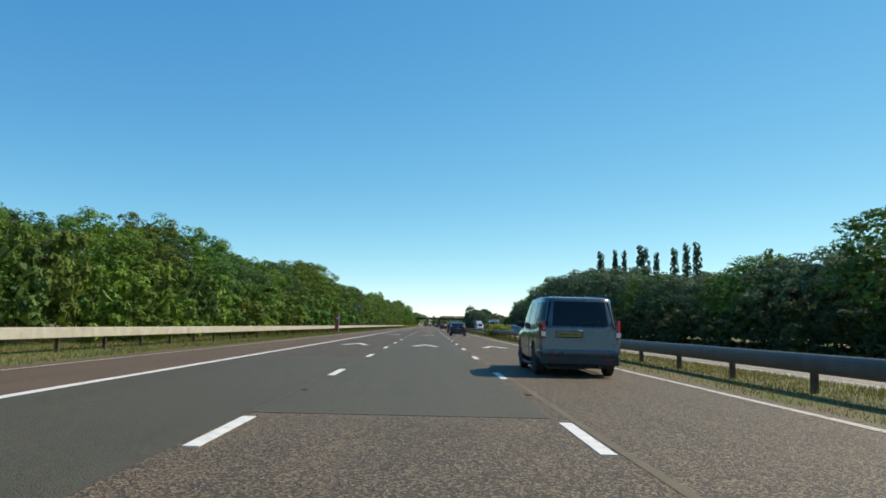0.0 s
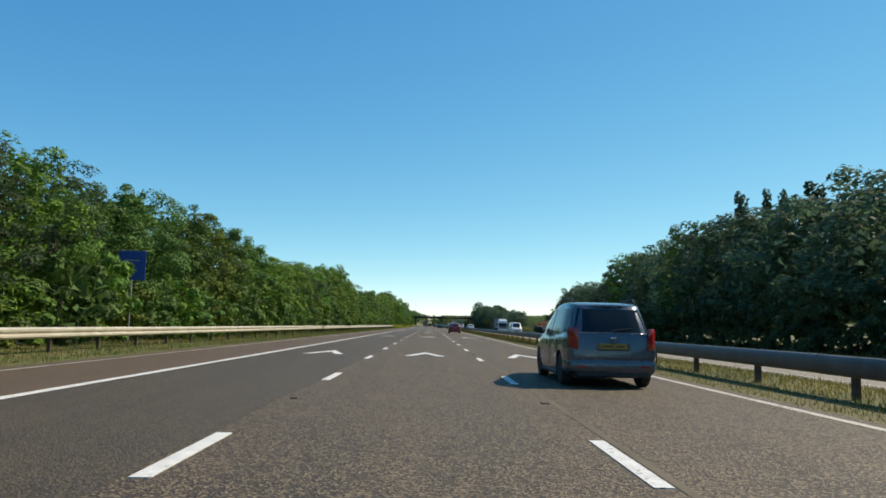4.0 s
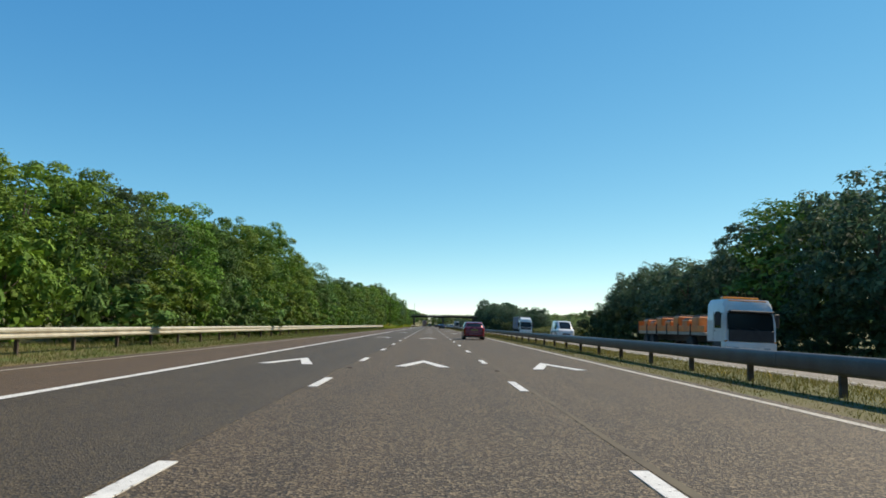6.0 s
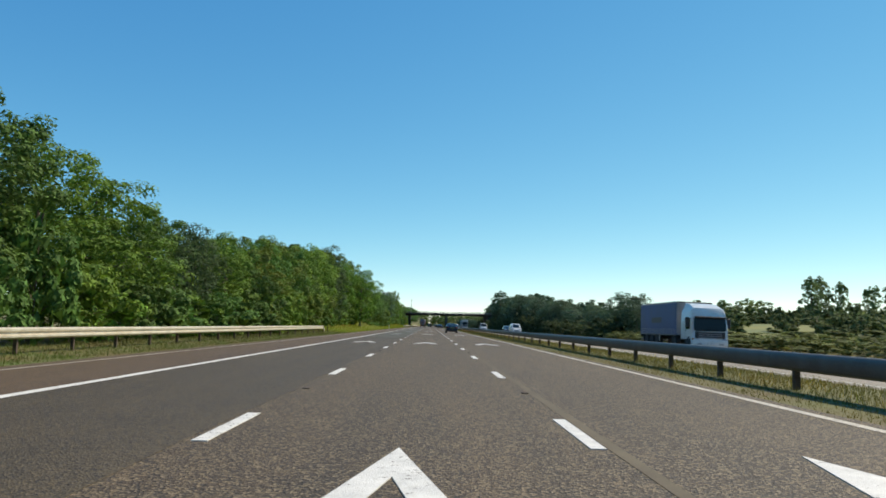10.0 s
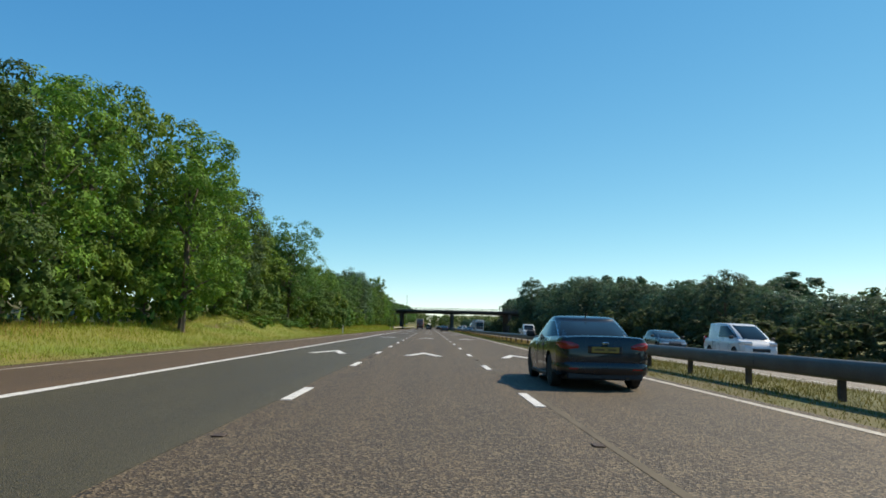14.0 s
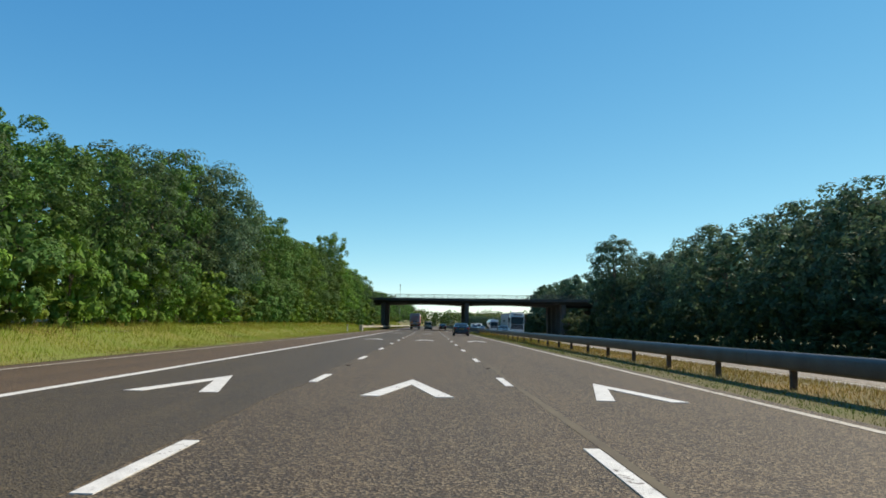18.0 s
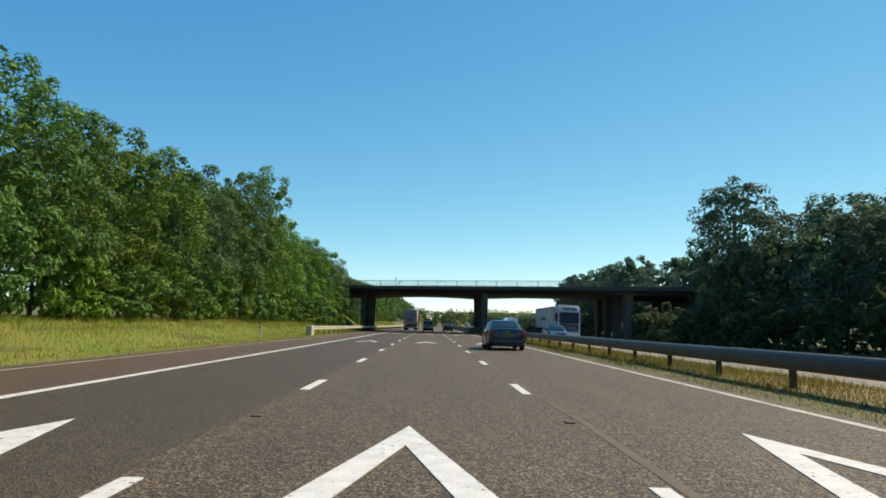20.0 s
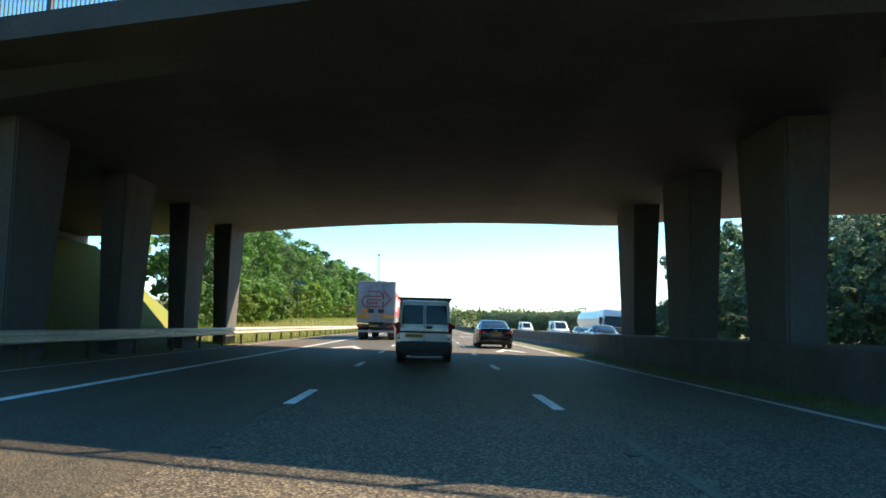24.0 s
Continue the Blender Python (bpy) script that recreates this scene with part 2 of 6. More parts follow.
M = dict(
    asphalt=asphalt("coarse_asphalt", (0.094, 0.063, 0.031), (0.049, 0.034, 0.017), (0.238, 0.178, 0.1), 52, 0.75, 0.32),
    asphalt_smooth=asphalt("smooth_asphalt", (0.066, 0.056, 0.023), (0.043, 0.037, 0.016), (0.098, 0.08, 0.04), 90, 0.65),
    asphalt_lane=asphalt("rutted_lane_asphalt", (0.074, 0.053, 0.024), (0.041, 0.03, 0.015), (0.118, 0.086, 0.044), 55, 0.7, 0.2),
    asphalt_brown=asphalt("shoulder_asphalt", (0.104, 0.066, 0.032), (0.062, 0.04, 0.02), (0.145, 0.095, 0.048), 60),
    asphalt_pale=asphalt("opposite_asphalt", (0.25, 0.21, 0.16), (0.19, 0.16, 0.12), (0.3, 0.26, 0.2), 60),
    seam=material("paving_joint", (0.128, 0.104, 0.064), 0.9, second=(0.09, 0.07, 0.042), scale=1.2, amount=0.6),
    paint=line_paint("road_paint", (0.76, 0.74, 0.68), (0.13, 0.1, 0.07), 0.79),
    paint_old=line_paint("worn_edge_paint", (0.58, 0.53, 0.43), (0.15, 0.11, 0.07), 0.73),
    ground=material("verge_soil_grass", (0.085, 0.115, 0.022), 0.95, second=(0.15, 0.105, 0.036), scale=0.6, amount=0.5, fine=12, bump=0.8, bump_scale=14),
    grass=material("green_grass", (0.2, 0.29, 0.02), 0.8, second=(0.3, 0.29, 0.03), scale=0.3, amount=0.4, fine=3, island=0.35, through_light=0.3),
    dry=material("dry_grass", (0.42, 0.27, 0.07), 0.85, second=(0.2, 0.165, 0.04), scale=0.12, amount=0.5, fine=3, island=0.35, through_light=0.25),
    verge=material("verge_grass", (0.12, 0.17, 0.03), 0.8, second=(0.15, 0.135, 0.04), scale=0.6, amount=0.5, fine=3, island=0.35, through_light=0.3),
    bank_turf=material("bank_turf", (0.14, 0.19, 0.018), 0.95, second=(0.2, 0.175, 0.03), scale=0.35, amount=0.5, fine=10, bump=0.8, bump_scale=14),
    reserve_olive=material("olive_reserve_turf", (0.15, 0.135, 0.04), 0.95, second=(0.09, 0.095, 0.028), scale=0.3, amount=0.5, fine=9, bump=0.8, bump_scale=14),
    dry_olive=material("half_dry_grass", (0.25, 0.2, 0.052), 0.85, second=(0.15, 0.15, 0.036), scale=0.25, amount=0.5, fine=3, island=0.22, through_light=0.25),
    edge_turf=material("reserve_edge_turf", (0.12, 0.12, 0.035), 0.95, second=(0.13, 0.1, 0.04), scale=0.5, amount=0.5, fine=10, bump=0.8, bump_scale=14),
    reserve=material("dry_reserve_turf", (0.24, 0.155, 0.045), 0.95, second=(0.11, 0.1, 0.03), scale=0.25, amount=0.5, fine=9, bump=0.8, bump_scale=14),
    meadow=material("ripe_meadow_grass", (0.2, 0.195, 0.05), 0.9, second=(0.12, 0.145, 0.04), scale=0.07, amount=0.5, fine=1.5, bump=0.6, bump_scale=3),
    flower=material("yellow_flower", (0.75, 0.5, 0.03), 0.7, scale=3, island=0.2),
    leaf_a=material("maple_leaf", (0.15, 0.25, 0.024), 0.8, second=(0.085, 0.165, 0.02), scale=0.7, amount=0.6, fine=5, spread=0.25, island=0.36, through_light=0.25),
    leaf_b=material("ash_leaf", (0.11, 0.2, 0.036), 0.8, second=(0.065, 0.135, 0.026), scale=0.7, amount=0.6, fine=5, spread=0.25, island=0.36, through_light=0.25),
    leaf_c=material("hawthorn_leaf", (0.165, 0.235, 0.023), 0.8, second=(0.095, 0.155, 0.02), scale=0.8, amount=0.6, fine=5, spread=0.3, island=0.36, through_light=0.25),
    leaf_d=material("oak_leaf", (0.085, 0.135, 0.05), 0.8, second=(0.055, 0.095, 0.035), scale=0.7, amount=0.6, fine=5, spread=0.25, island=0.45, through_light=0.42),
    # these two leaf colours are greyed and blued to carry haze over backlit trees
    leaf_e=material("hazed_oak_leaf", (0.09, 0.15, 0.075), 0.7, second=(0.065, 0.115, 0.064), scale=0.5, amount=0.6, fine=5, spread=0.25, island=0.4, through_light=0.42),
    leaf_f=material("hazed_ash_leaf", (0.11, 0.17, 0.086), 0.7, second=(0.078, 0.128, 0.072), scale=0.5, amount=0.6, fine=5, spread=0.25, island=0.4, through_light=0.45),
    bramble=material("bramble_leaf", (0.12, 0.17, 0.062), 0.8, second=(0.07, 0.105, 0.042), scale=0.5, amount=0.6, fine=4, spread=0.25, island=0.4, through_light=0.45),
    scrub=material("open_scrub_leaf", (0.24, 0.27, 0.085), 0.8, second=(0.15, 0.18, 0.06), scale=0.5, amount=0.6, fine=4, spread=0.25, island=0.4, through_light=0.45),
    # pale grey-green with distance haze mixed into the leaf colour
    willow=material("hazed_willow_leaf", (0.2, 0.26, 0.1), 0.8, second=(0.135, 0.185, 0.072), scale=0.15, amount=0.6, fine=3, spread=0.25, island=0.45, through_light=0.42),
    elder=material("elder_leaf", (0.34, 0.36, 0.07), 0.8, second=(0.22, 0.26, 0.04), scale=1.5, amount=0.6, fine=6, island=0.4, through_light=0.4),
    bark=material("bark", (0.14, 0.11, 0.08), 0.9, scale=6, fine=40, bump=0.8, bump_scale=25, stretch=(1, 1, 0.25)),
    galv=material("galvanised_steel", (0.62, 0.57, 0.45), 0.5, 0.35, second=(0.5, 0.44, 0.33), scale=2.5, fine=30, bump=0.08),
    # central rail: its shaded near side is painted in as darker steel
    rail=material("shaded_rail_steel", (0.115, 0.108, 0.1), 0.5, 0.25, second=(0.07, 0.064, 0.058), scale=1.8, fine=30, bump=0.1),
    post=material("rusty_post_steel", (0.11, 0.085, 0.065), 0.75, 0.3, second=(0.07, 0.045, 0.03), scale=5, fine=40, spread=0.2, bump=0.2),
    concrete=material("concrete", (0.17, 0.15, 0.125), 0.85, second=(0.1, 0.088, 0.073), scale=0.9, amount=0.4, fine=18, bump=0.25, bump_scale=30, stretch=(1, 1, 0.5)),
    pale_concrete=material("pale_cast_concrete", (0.5, 0.45, 0.36), 0.85, second=(0.36, 0.32, 0.25), scale=2.5, amount=0.4, fine=25, bump=0.25, bump_scale=30),
    # pier colour darkened to stand in for shade beneath the deck
    pier=material("shade_dark_pier_concrete", (0.12, 0.11, 0.098), 0.85, second=(0.075, 0.068, 0.06), scale=0.9, amount=0.4, fine=18, bump=0.25, bump_scale=30, stretch=(1, 1, 0.4)),
    # wall and plinth: the shade on their road side is in this dark colour
    wall=material("shade_dark_wall_concrete", (0.11, 0.1, 0.08), 0.85, second=(0.065, 0.06, 0.045), scale=1.2, amount=0.5, fine=18, bump=0.3, bump_scale=30),
    # deck base colour lowered to carry the deep shade under the bridge
    deck=material("shade_dark_deck_concrete", (0.07, 0.066, 0.06), 0.85, second=(0.042, 0.039, 0.035), scale=0.7, amount=0.4, fine=14, bump=0.2, bump_scale=30),
    rail_dark=material("painted_parapet_steel", (0.09, 0.095, 0.1), 0.5, 0.5, scale=4, fine=30),
    blue_sign=material("blue_sign_face", (0.02, 0.07, 0.32), 0.4, second=(0.018, 0.06, 0.27), scale=3),
    white=material("white_paint", (0.72, 0.72, 0.7), 0.3, second=(0.6, 0.6, 0.57), scale=2, amount=0.3, fine=25, coat=0.4),
    grey_steel=material("sign_post_steel", (0.4, 0.4, 0.38), 0.45, 0.6, scale=4),
    black=material("black_plastic", (0.018, 0.018, 0.019), 0.6, second=(0.03, 0.03, 0.03), scale=4, bump=0.1),
    rubber=material("tyre_rubber", (0.018, 0.017, 0.016), 0.85, second=(0.04, 0.036, 0.03), scale=8, bump=0.3),
    rim=material("alloy_rim", (0.5, 0.5, 0.5), 0.3, 0.9, second=(0.3, 0.28, 0.26), scale=10),
    glass=glass("dark_car_glass", (0.012, 0.016, 0.018)),
    tail=material("red_tail_lens", (0.36, 0.012, 0.012), 0.15, second=(0.3, 0.01, 0.01), scale=20, coat=0.7),
    amber=material("amber_lens", (0.7, 0.25, 0.02), 0.2, scale=20, coat=0.6),
    lens=material("clear_lamp_lens", (0.75, 0.76, 0.78), 0.1, 0.3, second=(0.5, 0.5, 0.52), scale=15, coat=0.7),
    plate=material("yellow_plate", (0.32, 0.21, 0.03), 0.4, scale=8),
    plate_white=material("white_plate", (0.75, 0.75, 0.72), 0.4, scale=8),
    bar=material("dark_lettering", (0.02, 0.02, 0.02), 0.5, scale=8),
    plate_ink=material("faded_plate_lettering", (0.13, 0.085, 0.02), 0.5, scale=8),
    chrome=material("chrome_trim", (0.75, 0.75, 0.75), 0.12, 0.95, scale=8),
    red_curtain=material("red_trailer_curtain", (0.42, 0.04, 0.035), 0.5, second=(0.36, 0.05, 0.045), scale=0.6, fine=10, bump=0.25, bump_scale=3),
    white_curtain=material("white_trailer_curtain", (0.6, 0.6, 0.58), 0.5, second=(0.48, 0.48, 0.46), scale=0.6, fine=10, bump=0.2, bump_scale=3),
    blue_curtain=material("blue_trailer_curtain", (0.045, 0.085, 0.21), 0.5, second=(0.035, 0.065, 0.15), scale=0.6, fine=10, bump=0.25, bump_scale=3),
    trailer_grey=material("dirty_trailer_doors", (0.3, 0.31, 0.33), 0.6, second=(0.2, 0.2, 0.2), scale=1.2, fine=14, bump=0.1),
    logo_red=material("faded_red_vinyl", (0.3, 0.06, 0.055), 0.5, second=(0.24, 0.07, 0.06), scale=3),
    orange=material("orange_paint", (0.7, 0.2, 0.02), 0.45, second=(0.5, 0.14, 0.02), scale=2, coat=0.3),
)


def car_paint(name, c, metal=0.3):
    return material(name, c, 0.28, metal, second=tuple(v * 0.8 for v in c), scale=1.5, amount=0.3, fine=20, coat=0.6)


# ---- mesh helpers ----
def np_mesh(name, verts, faces, mat, smooth=False):
    """A mesh from arrays; all faces have the same number of corners."""
    me = bpy.data.meshes.new(name)
    verts, faces = np.asarray(verts, np.float32), np.asarray(faces, np.int32)
    c = faces.shape[1]
    me.vertices.add(len(verts))
    me.vertices.foreach_set("co", verts.ravel())
    me.loops.add(faces.size)
    me.loops.foreach_set("vertex_index", faces.ravel())
    me.polygons.add(len(faces))
    me.polygons.foreach_set("loop_start", np.arange(0, faces.size, c, dtype=np.int32))
    me.update(calc_edges=True)
    me.materials.append(mat)
    if smooth:
        me.polygons.foreach_set("use_smooth", np.ones(len(faces), bool))
    return me


def bm_mesh(name, bm, mat, sharp=None):
    me = bpy.data.meshes.new(name)
    bmesh.ops.recalc_face_normals(bm, faces=bm.faces[:])
    bm.to_mesh(me)
    bm.free()
    me.materials.append(mat)
    if sharp is not None:
        me.polygons.foreach_set("use_smooth", np.ones(len(me.polygons), bool))
        me.set_sharp_from_angle(angle=radians(sharp))
    return me


def part(name, shape, mat, parent=None, label="", sharp=None, at=None):
    """Links a bmesh (or a finished mesh) as one object under a thing or a part."""
    me = bm_mesh(name, shape, mat, sharp) if isinstance(shape, bmesh.types.BMesh) else shape
    ob = new(name, me)
    if parent is not None:
        ob.parent = parent
    if at is not None:
        ob.matrix_basis = at
    if label:
        ob["label"] = label
    return ob


def thing(name, label, category, at=None, group="", kind=""):
    ob = new(name)
    ob.empty_display_size = 0.2
    if at is not None:
        ob.matrix_basis = at
    return tagged(ob, label, category, group, kind)


def box(x0, x1, y0, y1, z0, z1, bevel=0.0, seg=1, bm=None):
    own = bm is None
    bm = bm or bmesh.new()
    r = bmesh.ops.create_cube(bm, size=1.0)
    bmesh.ops.transform(bm, verts=r["verts"], matrix=Matrix.LocRotScale(((x0 + x1) / 2, (y0 + y1) / 2, (z0 + z1) / 2), None, (x1 - x0, y1 - y0, z1 - z0)))
    if bevel and own:
        bmesh.ops.bevel(bm, geom=bm.edges[:], offset=bevel, segments=seg, affect="EDGES", profile=0.5)
    return bm


def tube(points, radii, sides=6, bm=None):
    """A tapered tube through points."""
    bm = bm or bmesh.new()
    rings = []
    for i, (p, r) in enumerate(zip(points, radii)):
        a = Vector(points[min(i + 1, len(points) - 1)]) - Vector(points[max(i - 1, 0)])
        q = a.to_track_quat("Z", "Y")
        rings.append([bm.verts.new(Vector(p) + q @ Vector((math.cos(t) * r, math.sin(t) * r, 0))) for t in [2 * math.pi * j / sides for j in range(sides)]])
    for a, b in zip(rings, rings[1:]):
        for j in range(sides):
            bm.faces.new((a[j], a[(j + 1) % sides], b[(j + 1) % sides], b[j]))
    bm.faces.new(rings[-1])
    bm.faces.new(rings[0][::-1])
    return bm


def extrude_profile(profile, y0, y1, bm=None, closed=True):
    """A profile in x, z drawn out along y."""
    bm = bm or bmesh.new()
    a = [bm.verts.new((x, y0, z)) for x, z in profile]
    b = [bm.verts.new((x, y1, z)) for x, z in profile]
    n = len(profile)
    for i in range(n if closed else n - 1):
        bm.faces.new((a[i], a[(i + 1) % n], b[(i + 1) % n], b[i]))
    if closed:
        bm.faces.new(a[::-1])
        bm.faces.new(b)
    return bm


def flat(points, z0, z1, bm=None):
    """A polygon in x, y with thickness from z0 to z1."""
    bm = bm or bmesh.new()
    a = [bm.verts.new((x, y, z0)) for x, y in points]
    b = [bm.verts.new((x, y, z1)) for x, y in points]
    n = len(points)
    for i in range(n):
        bm.faces.new((a[i], a[(i + 1) % n], b[(i + 1) % n], b[i]))
    bm.faces.new(a[::-1])
    bm.faces.new(b)
    return bm


def bumpy(x, y, s, seed=0.0):
    return noise.noise(Vector((x * s, y * s, seed)))


def level(pairs, y):
    return float(np.interp(y, [p[0] for p in pairs], [p[1] for p in pairs]))


# ---- ground ----
START, END = -60.0, 1000.0
LEFT_LINE, RIGHT_LINE = -5.5, 5.5
# height of the left bank's crest beside the trees, along the road
BANK = [(-60, 0.15), (300, 0.15), (330, 0.6), (370, 0.8), (380, 1.6), (392, 1.7), (404, 0.8), (430, 0.6), (480, 0.9), (520, 1.1), (565, 1.1), (600, 0.4), (640, 1.5), (700, 2.2), (1000, 2.0)]


# the opposite carriageway falls away from the central reserve
CROSSFALL = 0.0227


def ground_height(x, y):
    if -8.8 < x < 5.8:
        return -0.12
    if 9.6 < x < 25.0:
        return -0.12 - CROSSFALL * (x - 9.5)
    z = 0.02 * bumpy(x, y, 0.4)
    if x <= -8.8:
        s = min(1.0, max(0.0, (-9.3 - x) / 5.5))
        z += level(BANK, y) * s * s * (3 - 2 * s) - 0.02
        if x < -30:
            z += 3.0 * min(1, (-30 - x) / 100) + 2 * bumpy(x, y, 0.01)
    elif x < 9.6:
        z += 0.06 * math.sin((x - 5.8) / 3.8 * math.pi) - 0.02
    else:
        z -= CROSSFALL * 15.5 * max(0.0, 1 - (x - 25) / 4.5)
        s = min(1.0, max(0.0, (x - 60) / 700))
        z += 30 * s * s * (3 - 2 * s) * (0.75 + 0.5 * bumpy(x, y, 0.002, 4)) - 0.02
        # a low swell with a meadow on it
        a, b = min(1.0, max(0.0, (x - 36) / 40)), max(0.0, 1 - abs(y - 400) / 90)
        z += 3.0 * a * a * (3 - 2 * a) * b * b * (3 - 2 * b)
    if y > 1050:
        z += 22 * min(1, (y - 1050) / 500)
    return z


gx = [-4500, -1500, -600, -250, -110, -60, -38, -27, -21, -18, -16, -14.5, -13, -11.8, -10.6, -9.7, -9.0, -8.7, 5.7, 5.95, 6.6, 7.3, 8.2, 9.0,
      9.5, 9.8, 24.8, 25.3, 26.5, 28.5, 32, 36, 40, 46, 53, 60, 70, 82, 100, 130, 170, 260, 380, 520, 700, 950, 1500, 4500]
gy = [-4500, -900, -200] + list(np.arange(-60, 1001, 5.0)) + [1060, 1150, 1300, 1600, 2200, 4500]
verts = [(x, y, ground_height(x, y)) for y in gy for x in gx]
w = len(gx)
quads = [(j * w + i, j * w + i + 1, (j + 1) * w + i + 1, (j + 1) * w + i) for j in range(len(gy) - 1) for i in range(w - 1)]
ground = new("ground", np_mesh("ground", verts, quads, M["ground"], True))
tagged(ground, "grassy earth verges and fields beside the motorway", "ground", kind="structure")

mx, my = np.linspace(37, 78, 23), np.linspace(318, 458, 29)
verts = [(x + 3 * bumpy(x, y, 0.05), y + 4 * bumpy(y, x, 0.05), 0) for y in my for x in mx]
verts = [(x, y, ground_height(x, y) + 0.12) for x, y, z in verts]
quads = [(j * 23 + i, j * 23 + i + 1, (j + 1) * 23 + i + 1, (j + 1) * 23 + i) for j in range(28) for i in range(22)]
tagged(new("meadow", np_mesh("meadow", verts, quads, M["meadow"], True)), "sunlit yellow-green meadow on a low swell", "field", kind="structure")



def turf(name, label, xs, y0, y1, mat, sink=()):
    """A sheet of turf over the ground; the columns named in sink dip under it."""
    ys, n = np.arange(y0, y1 + 0.1, 4.0), len(xs)
    verts = [(x + (0.12 * bumpy(x, y, 0.4, 3) if 0 < i < n - 1 else 0), y, ground_height(x, y) + (-0.06 if i in sink else 0.012)) for y in ys for i, x in enumerate(xs)]
    quads = [(j * n + i, j * n + i + 1, (j + 1) * n + i + 1, (j + 1) * n + i) for j in range(len(ys) - 1) for i in range(n - 1)]
    tagged(new(name, np_mesh(name, verts, quads, M[mat], True)), label, "ground", kind="structure")


turf("reserve_edge", "short green turf beside the fast lane", [5.82, 6.0, 6.3, 6.7, 7.0], -60, 1000, "edge_turf", (4,))
turf("central_reserve", "olive turf and earth between the carriageways", [6.6, 6.9, 7.6, 8.4, 9.0, 9.55], -60, 364, "reserve_olive", (0,))
turf("central_reserve", "dry golden turf and earth between the carriageways", [6.6, 6.9, 7.6, 8.4, 9.0, 9.55], 364, 1000, "reserve", (0,))
turf("bank_turf", "sunlit green turf on the roadside bank", [-17.5, -16.5, -15, -13.5, -12, -10.8, -9.9, -9.4, -9.0], 316, 576, "bank_turf", (0,))

# ---- carriageways ----
road = new("road", bm_mesh("road", box(LEFT_LINE - 0.1, 5.85, START, END, -0.35, 0.0), M["asphalt"]))
tagged(road, "three-lane motorway carriageway of coarse brownish asphalt", "road", kind="structure")
shoulder = new("hard_shoulder", bm_mesh("hard_shoulder", box(-8.95, LEFT_LINE - 0.1, START, END, -0.35, -0.003), M["asphalt_brown"]))
tagged(shoulder, "brown asphalt hard shoulder beside the solid edge line", "road", kind="structure")
opposite = new("opposite_road", bm_mesh("opposite_road", box(9.5, 25.1, START, END, -0.35, 0.0), M["asphalt_pale"]))
tagged(opposite, "pale sunlit asphalt of the opposite carriageway", "road", kind="structure")
opposite.matrix_world = pose(9.5, 0, 0, 0, math.degrees(math.atan(CROSSFALL)), 0) @ Matrix.Translation((-9.5, 0, 0))

# resurfaced strips in the first lanes, and the rutted slow lane between them
for x0, x1, y0, y1, mat, lab in ((-1.9, 1.7, 9.0, 86.0, "asphalt_smooth", "smoother and greyer resurfaced asphalt"), (LEFT_LINE + 0.12, -1.95, -60.0, 24.0, "asphalt_smooth", ""),
                                 (LEFT_LINE + 0.12, -1.95, 296, 398, "asphalt_smooth", ""), (LEFT_LINE + 0.12, -1.95, 24, 296, "asphalt_lane", "dark brown slow lane worn smooth"),
                                 (LEFT_LINE + 0.12, -1.95, 398, 1000, "asphalt_lane", "")):
    bm = bmesh.new()
    steps = int((y1 - y0) / 2.5)
    ys = np.linspace(y0, y1, steps + 1)
    left = [(x0, y) for y in ys]
    right = [(x1 + 0.12 * bumpy(0, y, 0.3, 7), y) for y in ys]
    flat(right + left[::-1], -0.01, 0.004, bm)
    part("resurfaced_strip", bm, M[mat], road, lab)
# the paved joint beside the second lane line
seam = []
for y in np.arange(START, END, 4.0):
    seam.append((1.98 + 0.1 * bumpy(0, y, 0.12, 3), y))
def ribbon(centre, half, z, bm=None):
    """A thin painted or poured strip along centre points, laid as quads."""
    bm = bm or bmesh.new()
    rows = [[bm.verts.new((x - h, y, z)), bm.verts.new((x + h, y, z))] for (x, y), h in zip(centre, half)]
    for p, q in zip(rows, rows[1:]):
        bm.faces.new((p[0], p[1], q[1], q[0]))
    return bm


bm = ribbon(seam, [0.045 + 0.03 * bumpy(3, y, 0.2) for x, y in seam], 0.004)
part("paving_seam", bm, M["seam"], road, "worn joint between two paved strips")

# ---- road markings ----
dash_mesh = bm_mesh("lane_dash", flat([(-0.075, -1.05), (0.075, -1.05), (0.075, 1.05), (-0.075, 1.05)], 0.0, 0.009), M["paint"])
FIRST_DASH, MODULE = 8.6 - 1.05, 9.0
for k in range(-3, 100):
    for x in (-1.825, 1.825):
        ob = new("lane_dash", dash_mesh)
        ob.parent, ob.location = road, (x, FIRST_DASH + MODULE * k, 0)
chevron_mesh = bm_mesh("chevron", flat([(0, 0), (0.72, -3.5), (0.43, -3.5), (0, -1.25), (-0.43, -3.5), (-0.72, -3.5)], 0.0, 0.009), M["paint"])
for k in range(0, 17):
    for x in (-3.6, 0.0, 3.62):
        ob = new("chevron", chevron_mesh)
        ob.parent, ob.location = road, (x, 41.1 + 39.85 * k, 0)
for name, x, half, mat, owner in (("edge_line", LEFT_LINE, 0.1, "paint", road), ("edge_line", RIGHT_LINE, 0.08, "paint_old", road),
                                  ("edge_line", -8.3, 0.05, "paint_old", shoulder)):
    bm = bmesh.new()
    ys = np.arange(START, END + 1, 1.0)
    ribbon([(x + 0.012 * bumpy(9, y, 0.5), y) for y in ys], [half * (1 + 0.14 * bumpy(5, y, 0.9)) for y in ys], 0.006, bm)
    part(name, bm, M[mat], owner, "solid white edge line")
bm = box(9.95, 10.12, START, END, 0.0, 0.008)
